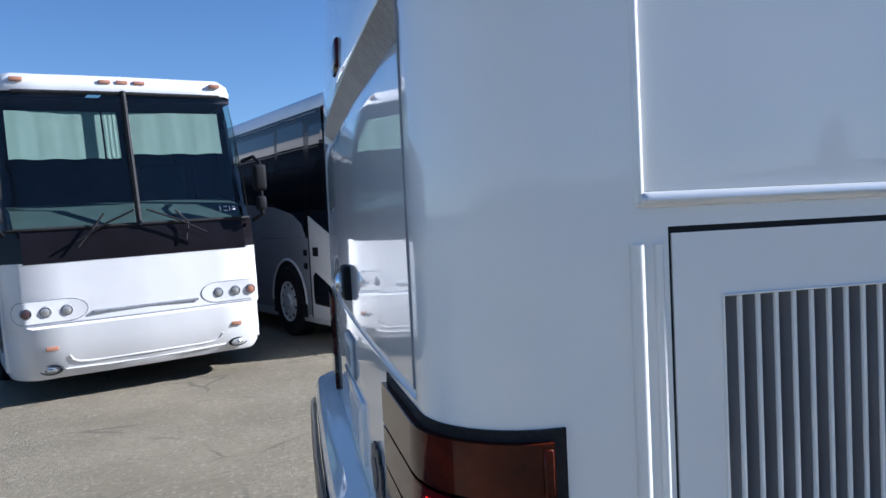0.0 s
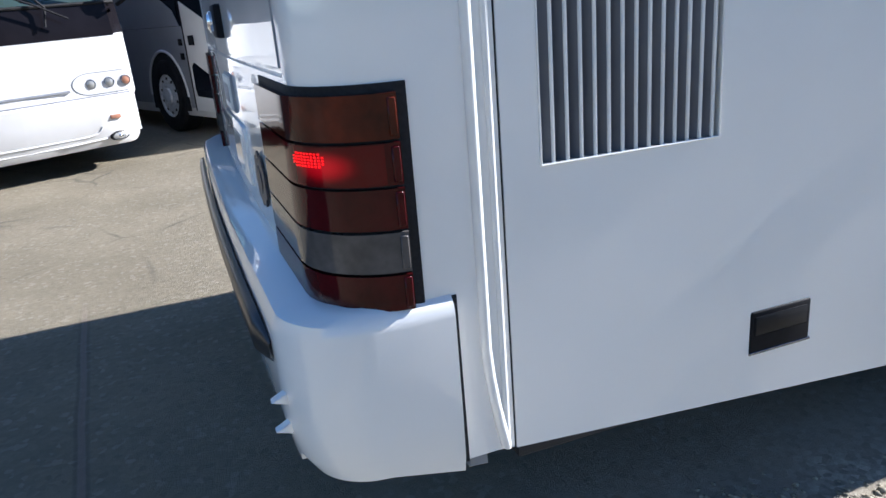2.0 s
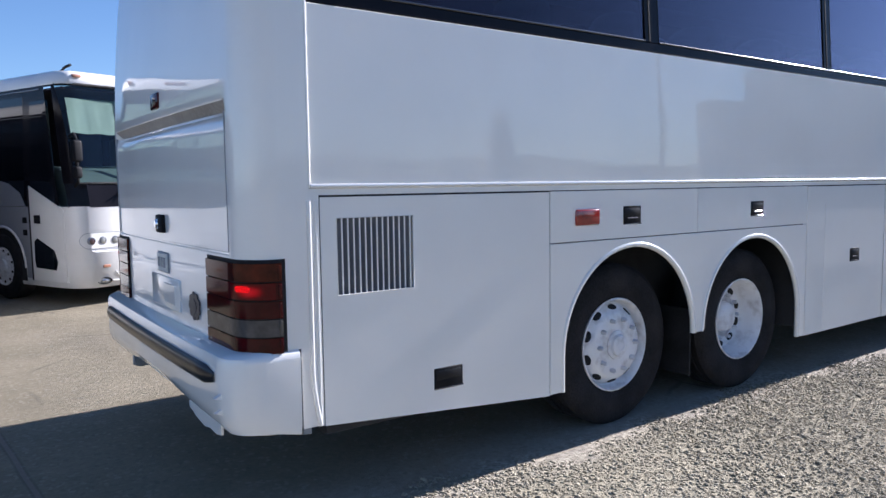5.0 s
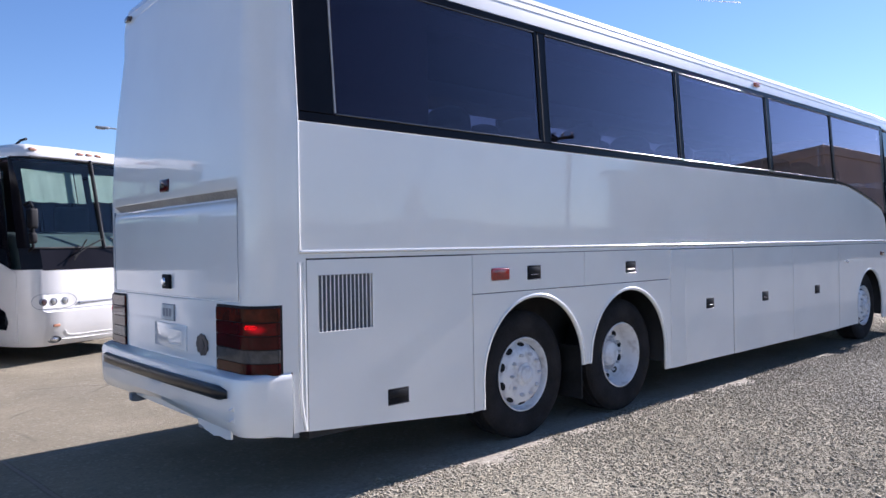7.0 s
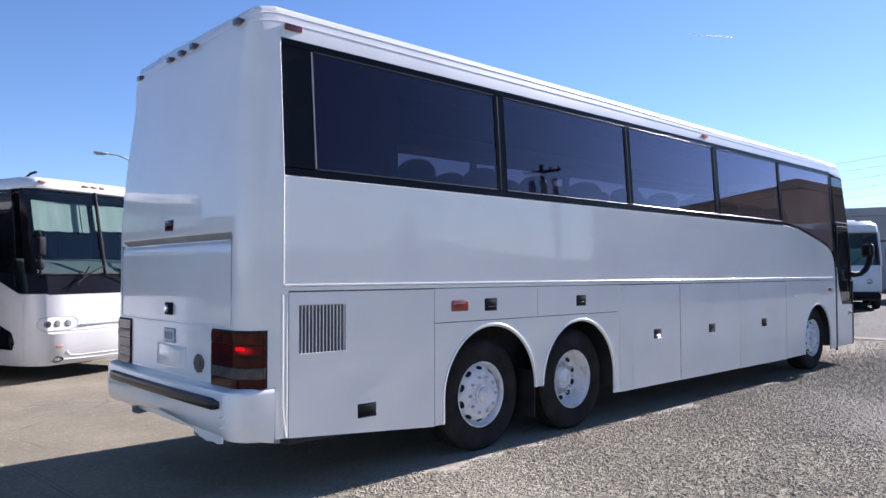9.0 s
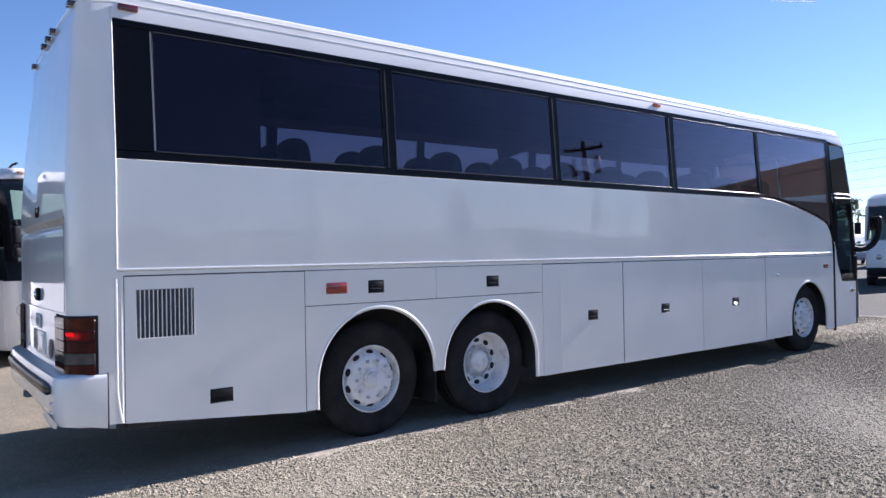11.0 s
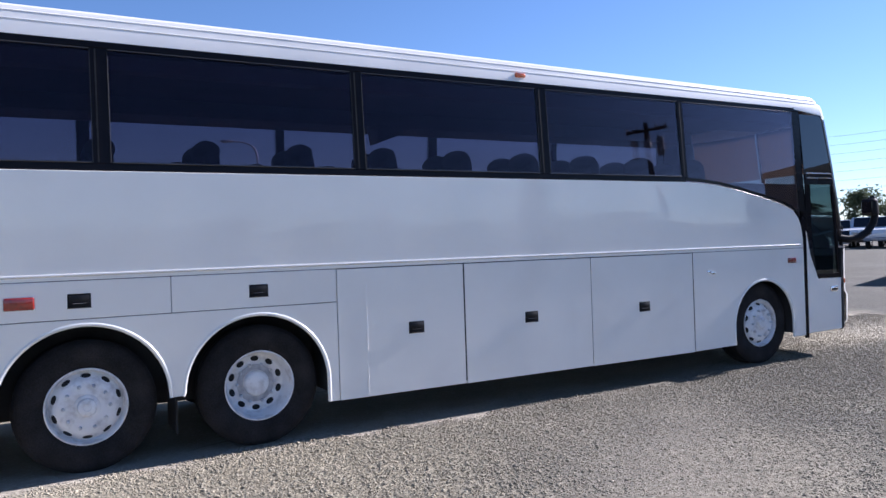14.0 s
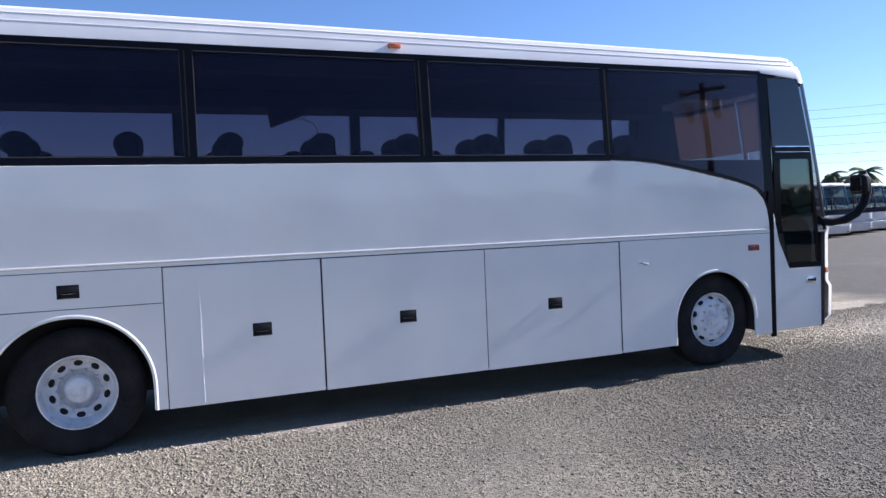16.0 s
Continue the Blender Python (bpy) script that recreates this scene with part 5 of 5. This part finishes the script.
# ---- vehicles across the lot ----
def shuttle_bus(paint, label):
    """A small white bus facing +x with its front bumper at x = 0."""
    c = thing("shuttle_bus", label, "bus", group="far parked buses")
    H = 1.22

    def ring(z, inset, xf, xb=-9.0, r=0.28):
        y = H - inset
        pts = [(xb, -y), (xf - r, -y), (xf - r * 0.45, -y + 0.08), (xf - 0.05, -y + 0.3), (xf, -0.4), (xf, 0.4), (xf - 0.05, y - 0.3), (xf - r * 0.45, y - 0.08), (xf - r, y), (xb, y)]
        return [(x, yy, z) for x, yy in pts]
    part("skirt", skin([ring(0.36, 0.06, -0.12), ring(0.50, 0.03, -0.04), ring(0.72, 0.03, -0.04)]), UNDER, c, "dark lower skirt")
    part("body", skin([ring(0.72, 0.0, -0.01), ring(0.80, 0.0, 0.0), ring(1.25, 0.0, 0.0), ring(1.65, 0.0, -0.08), ring(1.75, 0.0, -0.1)]), paint, c)
    glass = [ring(1.75, 0.0, -0.1), ring(2.3, 0.03, -0.22), ring(3.05, 0.07, -0.42)]
    part("side_glass", skin([r[:3] for r in glass]), DARK_GLASS, c, "", 40)
    part("side_glass", skin([r[7:] for r in glass]), DARK_GLASS, c, "", 40)
    part("windscreen", skin([r[2:8] for r in glass]), SCREEN, c, "greenish windscreen", 40)
    part("roof", skin([ring(3.05, 0.07, -0.40), ring(3.10, 0.06, -0.36), ring(3.35, 0.10, -0.45), ring(3.53, 0.30, -0.75), ring(3.62, 0.8, -1.4), ring(3.63, 1.18, -2.0)]), paint, c)
    part("rear", box(-9.02, -H + 0.05, 0.5, -8.95, H - 0.05, 3.5, 0.04, 2), paint, c)
    for s in (-1, 1):
        part("pillar", tube([(-0.34, s * 1.2, 1.72), (-0.62, s * 1.14, 3.08)], 0.06, 6), paint, c)
        part("headlamp", lathe([(0, 0.03), (0.07, 0.02), (0.11, 0.0), (0.11, -0.05)], 16, axis="X", at=(-0.02, s * 0.78, 1.12)), LAMP_LENS, c)
        arm = part("mirror_arm", tube([(-0.2, s * 1.2, 2.7), (0.05, s * 1.42, 2.7), (0.08, s * 1.45, 2.3)], 0.03, 6), HANDLE, c)
        part("mirror_head", box(0.0, s * 1.45 - 0.11, 2.0, 0.12, s * 1.45 + 0.11, 2.45, 0.03, 2), HANDLE, arm)
        for x in (-1.6, -6.6):
            wh = part("wheel", lathe([(0.0, -1.2), (0.20, -1.2), (0.22, -1.17), (0.25, -1.18), (0.25, -1.0), (0, -1.0)], 20), RIM, c)
            wh.matrix_basis = Matrix.Translation((x, 0, 0.45)) @ pose(0, 0, 0, 0, 0, 0 if s < 0 else 180)
            part("tyre", lathe([(0.25, -1.19), (0.30, -1.235), (0.42, -1.23), (0.45, -1.18), (0.45, -0.95), (0.25, -0.95)], 24), TYRE, wh)
    part("bumper", box(-0.1, -1.15, 0.45, 0.05, 1.15, 0.70, 0.05, 2), HANDLE, c)
    part("wiper", tube([(-0.07, 0.1, 1.70), (-0.16, 0.5, 2.05)], 0.015, 6), HANDLE, c)
    part("dash_curtain", box(-1.5, -1.05, 1.75, -1.45, 1.05, 2.45), CURTAIN, c)
    part("underside", box(-8.8, -1.0, 0.35, -0.3, 1.0, 0.6), UNDER, c)
    return c


def car(paint, label, kind="van"):
    """A closed car or pickup facing +x."""
    c = thing("parked_car", label, "car", group="far parked cars")
    prof = [(2.3, 0.45), (2.32, 0.75), (2.15, 0.95), (1.2, 1.08), (0.55, 1.62), (-1.7, 1.66), (-2.2, 1.15), (-2.25, 0.5)] if kind == "van" else \
           [(2.6, 0.5), (2.62, 0.9), (2.4, 1.05), (1.1, 1.12), (0.5, 1.72), (-0.6, 1.74), (-0.8, 1.16), (-2.6, 1.12), (-2.6, 0.55)]
    part("body", prism(prof, -0.9, 0.9, 0.06, seg=2), paint, c)
    gl = [(1.05, 1.12), (0.52, 1.56), (-1.6, 1.60), (-2.0, 1.16)] if kind == "van" else [(0.95, 1.16), (0.48, 1.66), (-0.5, 1.67), (-0.62, 1.18)]
    part("side_window", prism(gl, -0.915, -0.88), DARK_GLASS, c)
    part("side_window", prism(gl, 0.88, 0.915), DARK_GLASS, c)
    part("windscreen", prism([(gl[0][0] + 0.16, 1.12), (gl[1][0] + 0.10, 1.60), (gl[1][0] + 0.02, 1.60), (gl[0][0] + 0.02, 1.12)], -0.78, 0.78), DARK_GLASS, c)
    for s in (-1, 1):
        part("headlamp", box(2.25, s * 0.65 - 0.16, 0.72, 2.345, s * 0.65 + 0.16, 0.86, 0.03, 2), LAMP_LENS, c)
        for x in (1.5, -1.5):
            wh = part("wheel", lathe([(0, -0.92), (0.20, -0.92), (0.21, -0.88), (0.21, -0.7), (0, -0.7)], 18), RIM, c)
            wh.matrix_basis = Matrix.Translation((x, 0, 0.34)) @ pose(0, 0, 0, 0, 0, 0 if s < 0 else 180)
            part("tyre", lathe([(0.21, -0.91), (0.25, -0.93), (0.32, -0.92), (0.34, -0.88), (0.34, -0.7), (0.21, -0.7)], 20), TYRE, wh)
    part("bumper", box(2.2, -0.88, 0.38, 2.4, 0.88, 0.58, 0.05, 2), GREY, c)
    return c


near_bus = shuttle_bus(WHITE_OLD, "white single-deck bus with dark windscreen across the lot")
near_bus.matrix_world = pose(29.5, 6.7, 0, 0, 0, 201)
for k, rz in enumerate((266, 268, 265, 269, 267, 266, 268, 266)):
    copy_thing(first_coach, pose(34.3 + 3.13 * k, 20.9 + 1.33 * k, 0, 0, 0, rz) @ Matrix.Scale(0.9, 4))
BLUE_PAINT = material("dark_blue_car_paint", (0.03, 0.04, 0.08), 0.3, vary=0.1, coat=1.0)
SILVER = material("silver_car_paint", (0.45, 0.46, 0.48), 0.3, metal=0.4, vary=0.05, coat=1.0)
van = car(WHITE_OLD, "white van parked at the far side of the lot")
van.matrix_world = pose(69.0, 28.4, 0, 0, 0, 200) @ Matrix.Scale(1.3, 4)
pickup = car(BLUE_PAINT, "dark blue pickup parked at the far side of the lot", "pickup")
pickup.matrix_world = pose(76.5, 30.5, 0, 0, 0, 160)
silver = car(SILVER, "silver car parked at the far side of the lot")
silver.matrix_world = pose(70.5, 38.6, 0, 0, 0, 205)
for base, x, y, rz, size in ((van, 66.0, 27.0, 205, 1.2), (van, 77.5, 43.8, 212, 1.3), (silver, 80.0, 48.5, 200, 1.0), (van, 73.5, 37.6, 208, 1.35), (van, 84.0, 53.0, 185, 1.2),
                             (silver, 62.0, 22.5, 210, 1.0), (pickup, 88.0, 59.0, 150, 1.0), (van, 69.0, 33.0, 200, 1.3), (silver, 76.5, 40.6, 215, 1.05)):
    copy_thing(base, pose(x, y, 0, 0, 0, rz) @ Matrix.Scale(size, 4))


# ---- buildings ----
TAN_WALL = material("tan_block_wall", (0.54, 0.42, 0.275), 0.85, vary=0.12, scale=0.6, fine=0.12, fine_scale=8, bump=0.2)
BROWN_WALL = material("brown_base_wall", (0.075, 0.052, 0.043), 0.85, vary=0.2, scale=0.8)
GREY_WALL = material("grey_metal_wall", (0.36, 0.35, 0.34), 0.6, vary=0.1, scale=0.7)
BEIGE_WALL = material("beige_stucco", (0.22, 0.185, 0.155), 0.9, vary=0.1, scale=0.5, fine=0.1, fine_scale=10)

# for the unseen block that only shows in reflections
REFLECTED_DARK = material("reflected_dark_brown", (0.045, 0.038, 0.034), 0.8, vary=0.15, scale=0.5)


def building(name, label, m, lx, ly, h, wall, base=None, doors=3):
    c = thing(name, label, "building", m)
    part("wall", box(0, 0, 0, lx, ly, h), wall, c)
    part("parapet", box(-0.12, -0.12, h - 0.5, lx + 0.12, ly + 0.12, h + 0.15, 0.03, 1), (wall if doors == 0 else GREY_WALL) if base is None else TAN_WALL, c)
    if base is not None:
        part("plinth", box(-0.06, -0.06, 0, lx + 0.06, ly + 0.06, h * 0.50), base, c)
    for k in range(doors):
        y = ly * (k + 0.5) / doors
        d = part("roller_door", box(-0.12, y - 1.6, 0, -0.02, y + 1.6, 3.2), GREY_WALL, c)
        for j in range(6):
            part("door_rib", box(-0.15, y - 1.58, 0.3 + j * 0.5, -0.11, y + 1.58, 0.36 + j * 0.5), GREY_WALL, d)
    part("roof_unit", box(lx * 0.4, ly * 0.4, h + 0.1, lx * 0.4 + 2.4, ly * 0.4 + 2.0, h + 1.0, 0.05, 1), GREY_WALL, c)
    return c


building("warehouse", "large tan block warehouse with brown lower walls", pose(49.0, -27.5, 0, 0, 0, 0), 18, 14.5, 9.2, TAN_WALL, BROWN_WALL, 2)
building("warehouse_annex", "lower tan block annex beside the warehouse", pose(50.0, -31.4, 0, 0, 0, 0), 14, 3.85, 7.2, TAN_WALL, BROWN_WALL, 0)
building("workshop", "low grey metal workshop at the lot's edge", pose(62.0, 8.8, 0, 0, 0, 16), 16, 8.4, 6.1, GREY_WALL, None, 1)
# Added block, hidden behind the coaches, so that their glass mirrors something dark.
building("dark_reflection_block", "long low dark block added out of view to darken glass reflections", pose(-40.0, 30.0, 0, 0, 0, 0), 35.5, 9, 5.0, REFLECTED_DARK, None, 0)
building("storage_shed", "plain beige stucco shed at the lot's edge", pose(41.0, -3.5, 0, 0, 0, 2), 9, 11.8, 3.7, BEIGE_WALL, None, 0)


# ---- poles, wires, lamp ----
WOOD_POLE = material("weathered_pole_wood", (0.13, 0.10, 0.075), 0.9, vary=0.3, scale=3, fine=0.2, bump=0.3)
GALV = material("galvanised_steel", (0.42, 0.43, 0.44), 0.45, metal=0.7, vary=0.1)
pole = thing("utility_pole", "tall weathered wooden utility pole with a crossarm", "pole", pose(28.7, -18.8, 0, 0, 0, -40))
part("post", tube([(0, 0, 0), (0, 0, 5), (0, 0, 9.9)], 0.15, 10, r_end=0.12), WOOD_POLE, pole)
part("crossarm", box(-0.07, -1.0, 9.45, 0.07, 1.0, 9.59, 0.01, 1), WOOD_POLE, pole)
for y in (-0.5, 0.0, 0.5):
    part("transformer", lathe([(0, 0), (0.16, 0.02), (0.18, 0.1), (0.18, 0.8), (0.14, 0.9), (0, 0.92)], 16, axis="Z", at=(-0.35, y * 1.2, 8.1)), GALV, pole)
for y in (-0.92, -0.45, 0.45, 0.92):
    part("insulator", lathe([(0, 0), (0.05, 0.0), (0.06, 0.1), (0.03, 0.2), (0, 0.2)], 8, axis="Z", at=(0, y, 9.59)), GREY, pole)
slamp = thing("street_lamp", "tall grey street lamp with a curved arm", "street lamp", pose(15.75, 44.7, 0, 0, 0, 0))
part("pole", tube([(0, 0, 0), (0, 0, 4), (0, 0, 8.2), (-0.06, 0, 8.6), (-0.3, 0, 8.95), (-0.9, 0, 9.15), (-1.7, 0, 9.2)], 0.09, 10, r_end=0.045), GALV, slamp, "", 60)
part("lamp_head", box(-2.4, -0.14, 9.1, -1.6, 0.14, 9.26, 0.06, 3), GALV, slamp)
part("lens", box(-2.3, -0.11, 9.06, -1.85, 0.11, 9.12, 0.03, 2), LAMP_LENS, slamp)
wires = thing("power_line", "thin dark power wires high over the lot", "wires")
for k in range(7):
    z = 10.5 + k * 1.55
    pts = []
    for j in range(25):
        t = j / 24
        pts.append((150 - 60 * t + k * 0.4, 10 + 130 * t, z + (7.0 + k * 0.3) * (2 * t - 1) ** 2 - 2.0))
    part("wire", tube(pts, 0.02, 5), GREY, wires)


# ---- trees and far hills ----
LEAF = cloth_material("dry_green_leaves", (0.095, 0.115, 0.055))
LEAF_DARK = material("dark_conifer_leaves", (0.03, 0.045, 0.025), 0.8, vary=0.4, scale=1.5)
BARK = material("brown_bark", (0.11, 0.085, 0.06), 0.9, vary=0.3, scale=4, bump=0.3)
# The distance haze is mixed into this blue-grey.
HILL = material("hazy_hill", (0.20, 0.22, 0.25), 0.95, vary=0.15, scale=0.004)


def crown(seed, h0, h1, rad, n, slim=False, size=0.35):
    rng = random.Random(seed)
    b = bmesh.new()
    clumps = [(Vector((rng.gauss(0, rad * 0.45), rng.gauss(0, rad * 0.45), h0 + (h1 - h0) * rng.random() ** 0.9)), rng.uniform(0.35, 0.8) * rad * 0.55) for _ in range(16)]
    for _ in range(n):
        if slim:
            t = rng.random()
            a, q = rng.uniform(0, 6.283), rng.random() ** 0.5
            rr = rad * (1 - t) ** 0.7 * q
            p = Vector((rr * math.cos(a), rr * math.sin(a), h0 + (h1 - h0) * t))
        else:
            c0, cr = rng.choice(clumps)
            p = c0 + Vector((rng.gauss(0, 1), rng.gauss(0, 1), rng.gauss(0, 0.8))) * cr * 0.55
        u = Vector((rng.gauss(0, 1), rng.gauss(0, 1), rng.gauss(0, 1))).normalized()
        w = u.orthogonal().normalized()
        s = size * rng.uniform(0.5, 1.2)
        vs = [b.verts.new(p + u * s * i + w * s * 0.55 * j) for i, j in ((-1, 0), (0, -1), (1, 0), (0, 1))]
        b.faces.new(vs)
    return b


def tree(kind, seed, h, rad, m, label):
    t = thing("tree", label, "tree", m, group="trees at the lot's edge")
    rng = random.Random(seed)
    top = h * (0.9 if kind == "cypress" else 0.55)
    trunk = tube([(0, 0, 0), (0.05, 0, h * 0.25), (0.1 * rng.uniform(-1, 1), 0.1, top)], 0.02 * h + 0.06, 8, r_end=0.05)
    if kind == "broad":
        for k in range(5):
            a = k * 1.3 + rng.random()
            tube([(0, 0, h * 0.3), (rad * 0.3 * math.cos(a), rad * 0.3 * math.sin(a), h * 0.5), (rad * 0.6 * math.cos(a), rad * 0.6 * math.sin(a), h * 0.72)], 0.09, 6, bm=trunk, r_end=0.03)
    part("trunk", trunk, BARK, t)
    if kind == "cypress":
        part("crown", crown(seed, h * 0.08, h, rad, 1500, True, 0.3), LEAF_DARK, t, smooth=0)
    else:
        part("crown", crown(seed, h * 0.32, h * 0.94, rad, 3000, size=0.3), LEAF, t, smooth=0)
    return t


def palm(seed, h, m):
    t = thing("palm_tree", "tall fan palm with drooping green fronds", "palm tree", m, group="palms at the lot's edge")
    part("trunk", tube([(0, 0, 0), (0.08, 0, h * 0.5), (0, 0.05, h)], 0.24, 8, r_end=0.16), BARK, t)
    rng = random.Random(seed)
    for k in range(22):
        b = bmesh.new()
        a, up = rng.uniform(0, 6.283), rng.uniform(-0.6, 1.2)
        d = Vector((math.cos(a), math.sin(a), 0))
        s = Vector((-math.sin(a), math.cos(a), 0))
        prev = None
        for j in range(7):
            q = j / 6
            p = Vector((0, 0, h)) + d * 1.7 * q + Vector((0, 0, up * q * 1.3 - 1.3 * q * q))
            w = 0.34 * math.sin(math.pi * min(0.98, q * 0.9 + 0.08))
            row = [b.verts.new(p - s * w - Vector((0, 0, w * 0.5))), b.verts.new(p), b.verts.new(p + s * w - Vector((0, 0, w * 0.5)))]
            if prev:
                b.faces.new((prev[0], prev[1], row[1], row[0]))
                b.faces.new((prev[1], prev[2], row[2], row[1]))
            prev = row
        part("frond", b, LEAF, t, smooth=0)
    return t


tree("cypress", 3, 6.6, 1.5, pose(36.5, -40.0, 0), "dark pointed cypress beyond the lot")
tree("cypress", 4, 5.0, 1.1, pose(25.5, -44.0, 0), "dark pointed cypress beyond the lot")
for k, (x, y, h, r) in enumerate(((97.5, 40.0, 7.2, 2.6), (100.0, 54.5, 6.6, 3.2), (88.0, 52.5, 3.8, 1.3), (108.0, 50.0, 4.6, 1.6), (104.0, 64.0, 4.2, 1.6), (17.0, -62.0, 4.6, 3.2), (-6.0, -65.0, 4.4, 3.4))):
    tree("broad", 20 + k, h, r, pose(x, y, 0), "leafy green tree beyond the lot")
for k, (x, y, h) in enumerate(((66.0, 43.5, 4.6), (69.5, 47.5, 4.1), (71.0, 51.5, 4.8), (75.0, 45.0, 4.4))):
    palm(50 + k, h, pose(x, y, 0))


def hedge_band():
    """Low far woods all round the lot."""
    rng = random.Random(9)
    b = bmesh.new()
    for _ in range(13000):
        a = rng.uniform(0, 6.283)
        d = rng.uniform(135, 165)
        hh = 2.2 + 2.0 * noise.noise((math.cos(a) * 6, math.sin(a) * 6, 0.3)) + 1.2 * noise.noise((math.cos(a) * 25, math.sin(a) * 25, 0.7))
        hh += 4.2 * min(1.0, max(0.0, -math.sin(a) * 2 - 0.6))          # taller woods to the south
        p = Vector((d * math.cos(a), d * math.sin(a), max(0.2, hh) * rng.random()))
        u = Vector((rng.gauss(0, 1), rng.gauss(0, 1), rng.gauss(0, 0.6))).normalized()
        w = u.orthogonal().normalized()
        s = rng.uniform(0.8, 1.8)
        b.faces.new([b.verts.new(p + u * s * i + w * s * 0.6 * j) for i, j in ((-1, 0), (0, -1), (1, 0), (0, 1))])
    return b


tagged(part("far_woods", hedge_band(), LEAF, smooth=0), "low band of far trees and shrubs", "woods", kind="stuff")
rows = []
for q in (0.0, 0.5, 1.0):
    row = []
    for k in range(181):
        a = 2 * math.pi * k / 180
        hh = 16 + 22 * noise.noise((math.cos(a) * 3, math.sin(a) * 3, 0)) + 8 * noise.noise((math.cos(a) * 11, math.sin(a) * 11, 4))
        d = 1700 + 500 * q
        row.append((d * math.cos(a), d * math.sin(a), max(2.0, hh) * q - 2))
    rows.append(row)
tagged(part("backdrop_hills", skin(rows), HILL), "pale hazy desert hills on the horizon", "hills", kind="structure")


AIR_TRAIL = cloth_material("white_vapour", (0.95, 0.95, 0.97))
start, end = Vector((0.844, 0.4506, 0.2909)) * 2600, Vector((0.8686, 0.4071, 0.2824)) * 2600
tagged(part("backdrop_contrail", tube([start.lerp(end, k / 12) for k in range(13)], 0.3, 8, r_end=2.4), AIR_TRAIL), "short white vapour trail high in the sky", "contrail", kind="structure")


# ---- loose stones ----
def gravel_bed():
    """Loose chips on the open side of the coach, thinning away from it."""
    rng = np.random.default_rng(5)
    n = 262000
    x = -2.5 + 19.3 * rng.random(n) ** 1.2
    x = np.where(x < -0.8, x - rng.exponential(0.9, n), x)
    ragged = 0.88 + 2.6 * np.clip((x - 11.2) / 1.6, 0, 1) + 0.10 * np.sin(x * 1.9) + 0.07 * np.sin(x * 4.7 + 1.0) + 0.05 * np.sin(x * 11.0)
    y = ragged - 5.4 * rng.random(n) ** 1.15 + rng.normal(0, 0.05, n)
    s = rng.uniform(0.005, 0.0125, n) * (1 + 0.7 * (rng.random(n) > 0.93))
    base = np.array([(1, 0, 0), (0, 1, 0), (-1, 0, 0), (0, -1, 0), (0, 0, 1), (0, 0, -0.4)], float)
    jit = base[None] * rng.uniform(0.55, 1.3, (n, 6, 1)) + rng.normal(0, 0.16, (n, 6, 3))
    ang = rng.uniform(0, 6.283, n)
    ca, sa = np.cos(ang), np.sin(ang)
    rx = jit[..., 0] * ca[:, None] - jit[..., 1] * sa[:, None]
    ry = jit[..., 0] * sa[:, None] + jit[..., 1] * ca[:, None]
    co = np.stack([rx * s[:, None] + x[:, None], ry * s[:, None] + y[:, None], jit[..., 2] * s[:, None] * 0.62 + 0.003], -1).reshape(-1, 3)
    tri = np.array([(0, 1, 4), (1, 2, 4), (2, 3, 4), (3, 0, 4), (1, 0, 5), (2, 1, 5), (3, 2, 5), (0, 3, 5)])
    idx = (tri[None] + 6 * np.arange(n)[:, None, None]).reshape(-1)
    me = bpy.data.meshes.new("gravel")
    me.vertices.add(len(co))
    me.vertices.foreach_set("co", co.reshape(-1))
    me.loops.add(len(idx))
    me.loops.foreach_set("vertex_index", idx)
    me.polygons.add(len(idx) // 3)
    me.polygons.foreach_set("loop_start", np.arange(0, len(idx), 3))
    me.update(calc_edges=True)
    me.materials.append(stone_material())
    return tagged(new("gravel", me), "loose grey and tan stone chips on the ground", "gravel", kind="stuff")


def stone_material():
    m = material("stone_chips", (0.3, 0.28, 0.255), 0.9, fine=0.2, fine_scale=200)
    nt = m.node_tree
    g = nt.nodes.new("ShaderNodeNewGeometry")
    r = nt.nodes.new("ShaderNodeValToRGB")
    r.color_ramp.elements[0].color = (0.225, 0.200, 0.140, 1)
    r.color_ramp.elements[1].color = (0.460, 0.408, 0.296, 1)
    e = r.color_ramp.elements.new(0.55)
    e.color = (0.325, 0.288, 0.206, 1)
    nt.links.new(g.outputs["Random Per Island"], r.inputs[0])
    co = nt.nodes.new("ShaderNodeTexCoord")
    xyz = nt.nodes.new("ShaderNodeSeparateXYZ")
    nt.links.new(co.outputs["Object"], xyz.inputs[0])
    # Shade among the chips is multiplied into their colour, deeper towards the front.
    chip_shade = nt.nodes.new("ShaderNodeMapRange")
    for k, v in enumerate((2.0, 8.0, 0.0, 0.70)):
        chip_shade.inputs[k + 1].default_value = v
    nt.links.new(xyz.outputs["X"], chip_shade.inputs[0])
    mx = nt.nodes.new("ShaderNodeMix")
    mx.data_type, mx.blend_type = "RGBA", "MULTIPLY"
    mx.inputs[7].default_value = (0.36, 0.36, 0.37, 1)
    nt.links.new(chip_shade.outputs[0], mx.inputs[0])
    nt.links.new(r.outputs[0], mx.inputs[6])
    nt.links.new(mx.outputs[2], nt.nodes["Principled BSDF"].inputs["Base Color"])
    return m


gravel_bed()
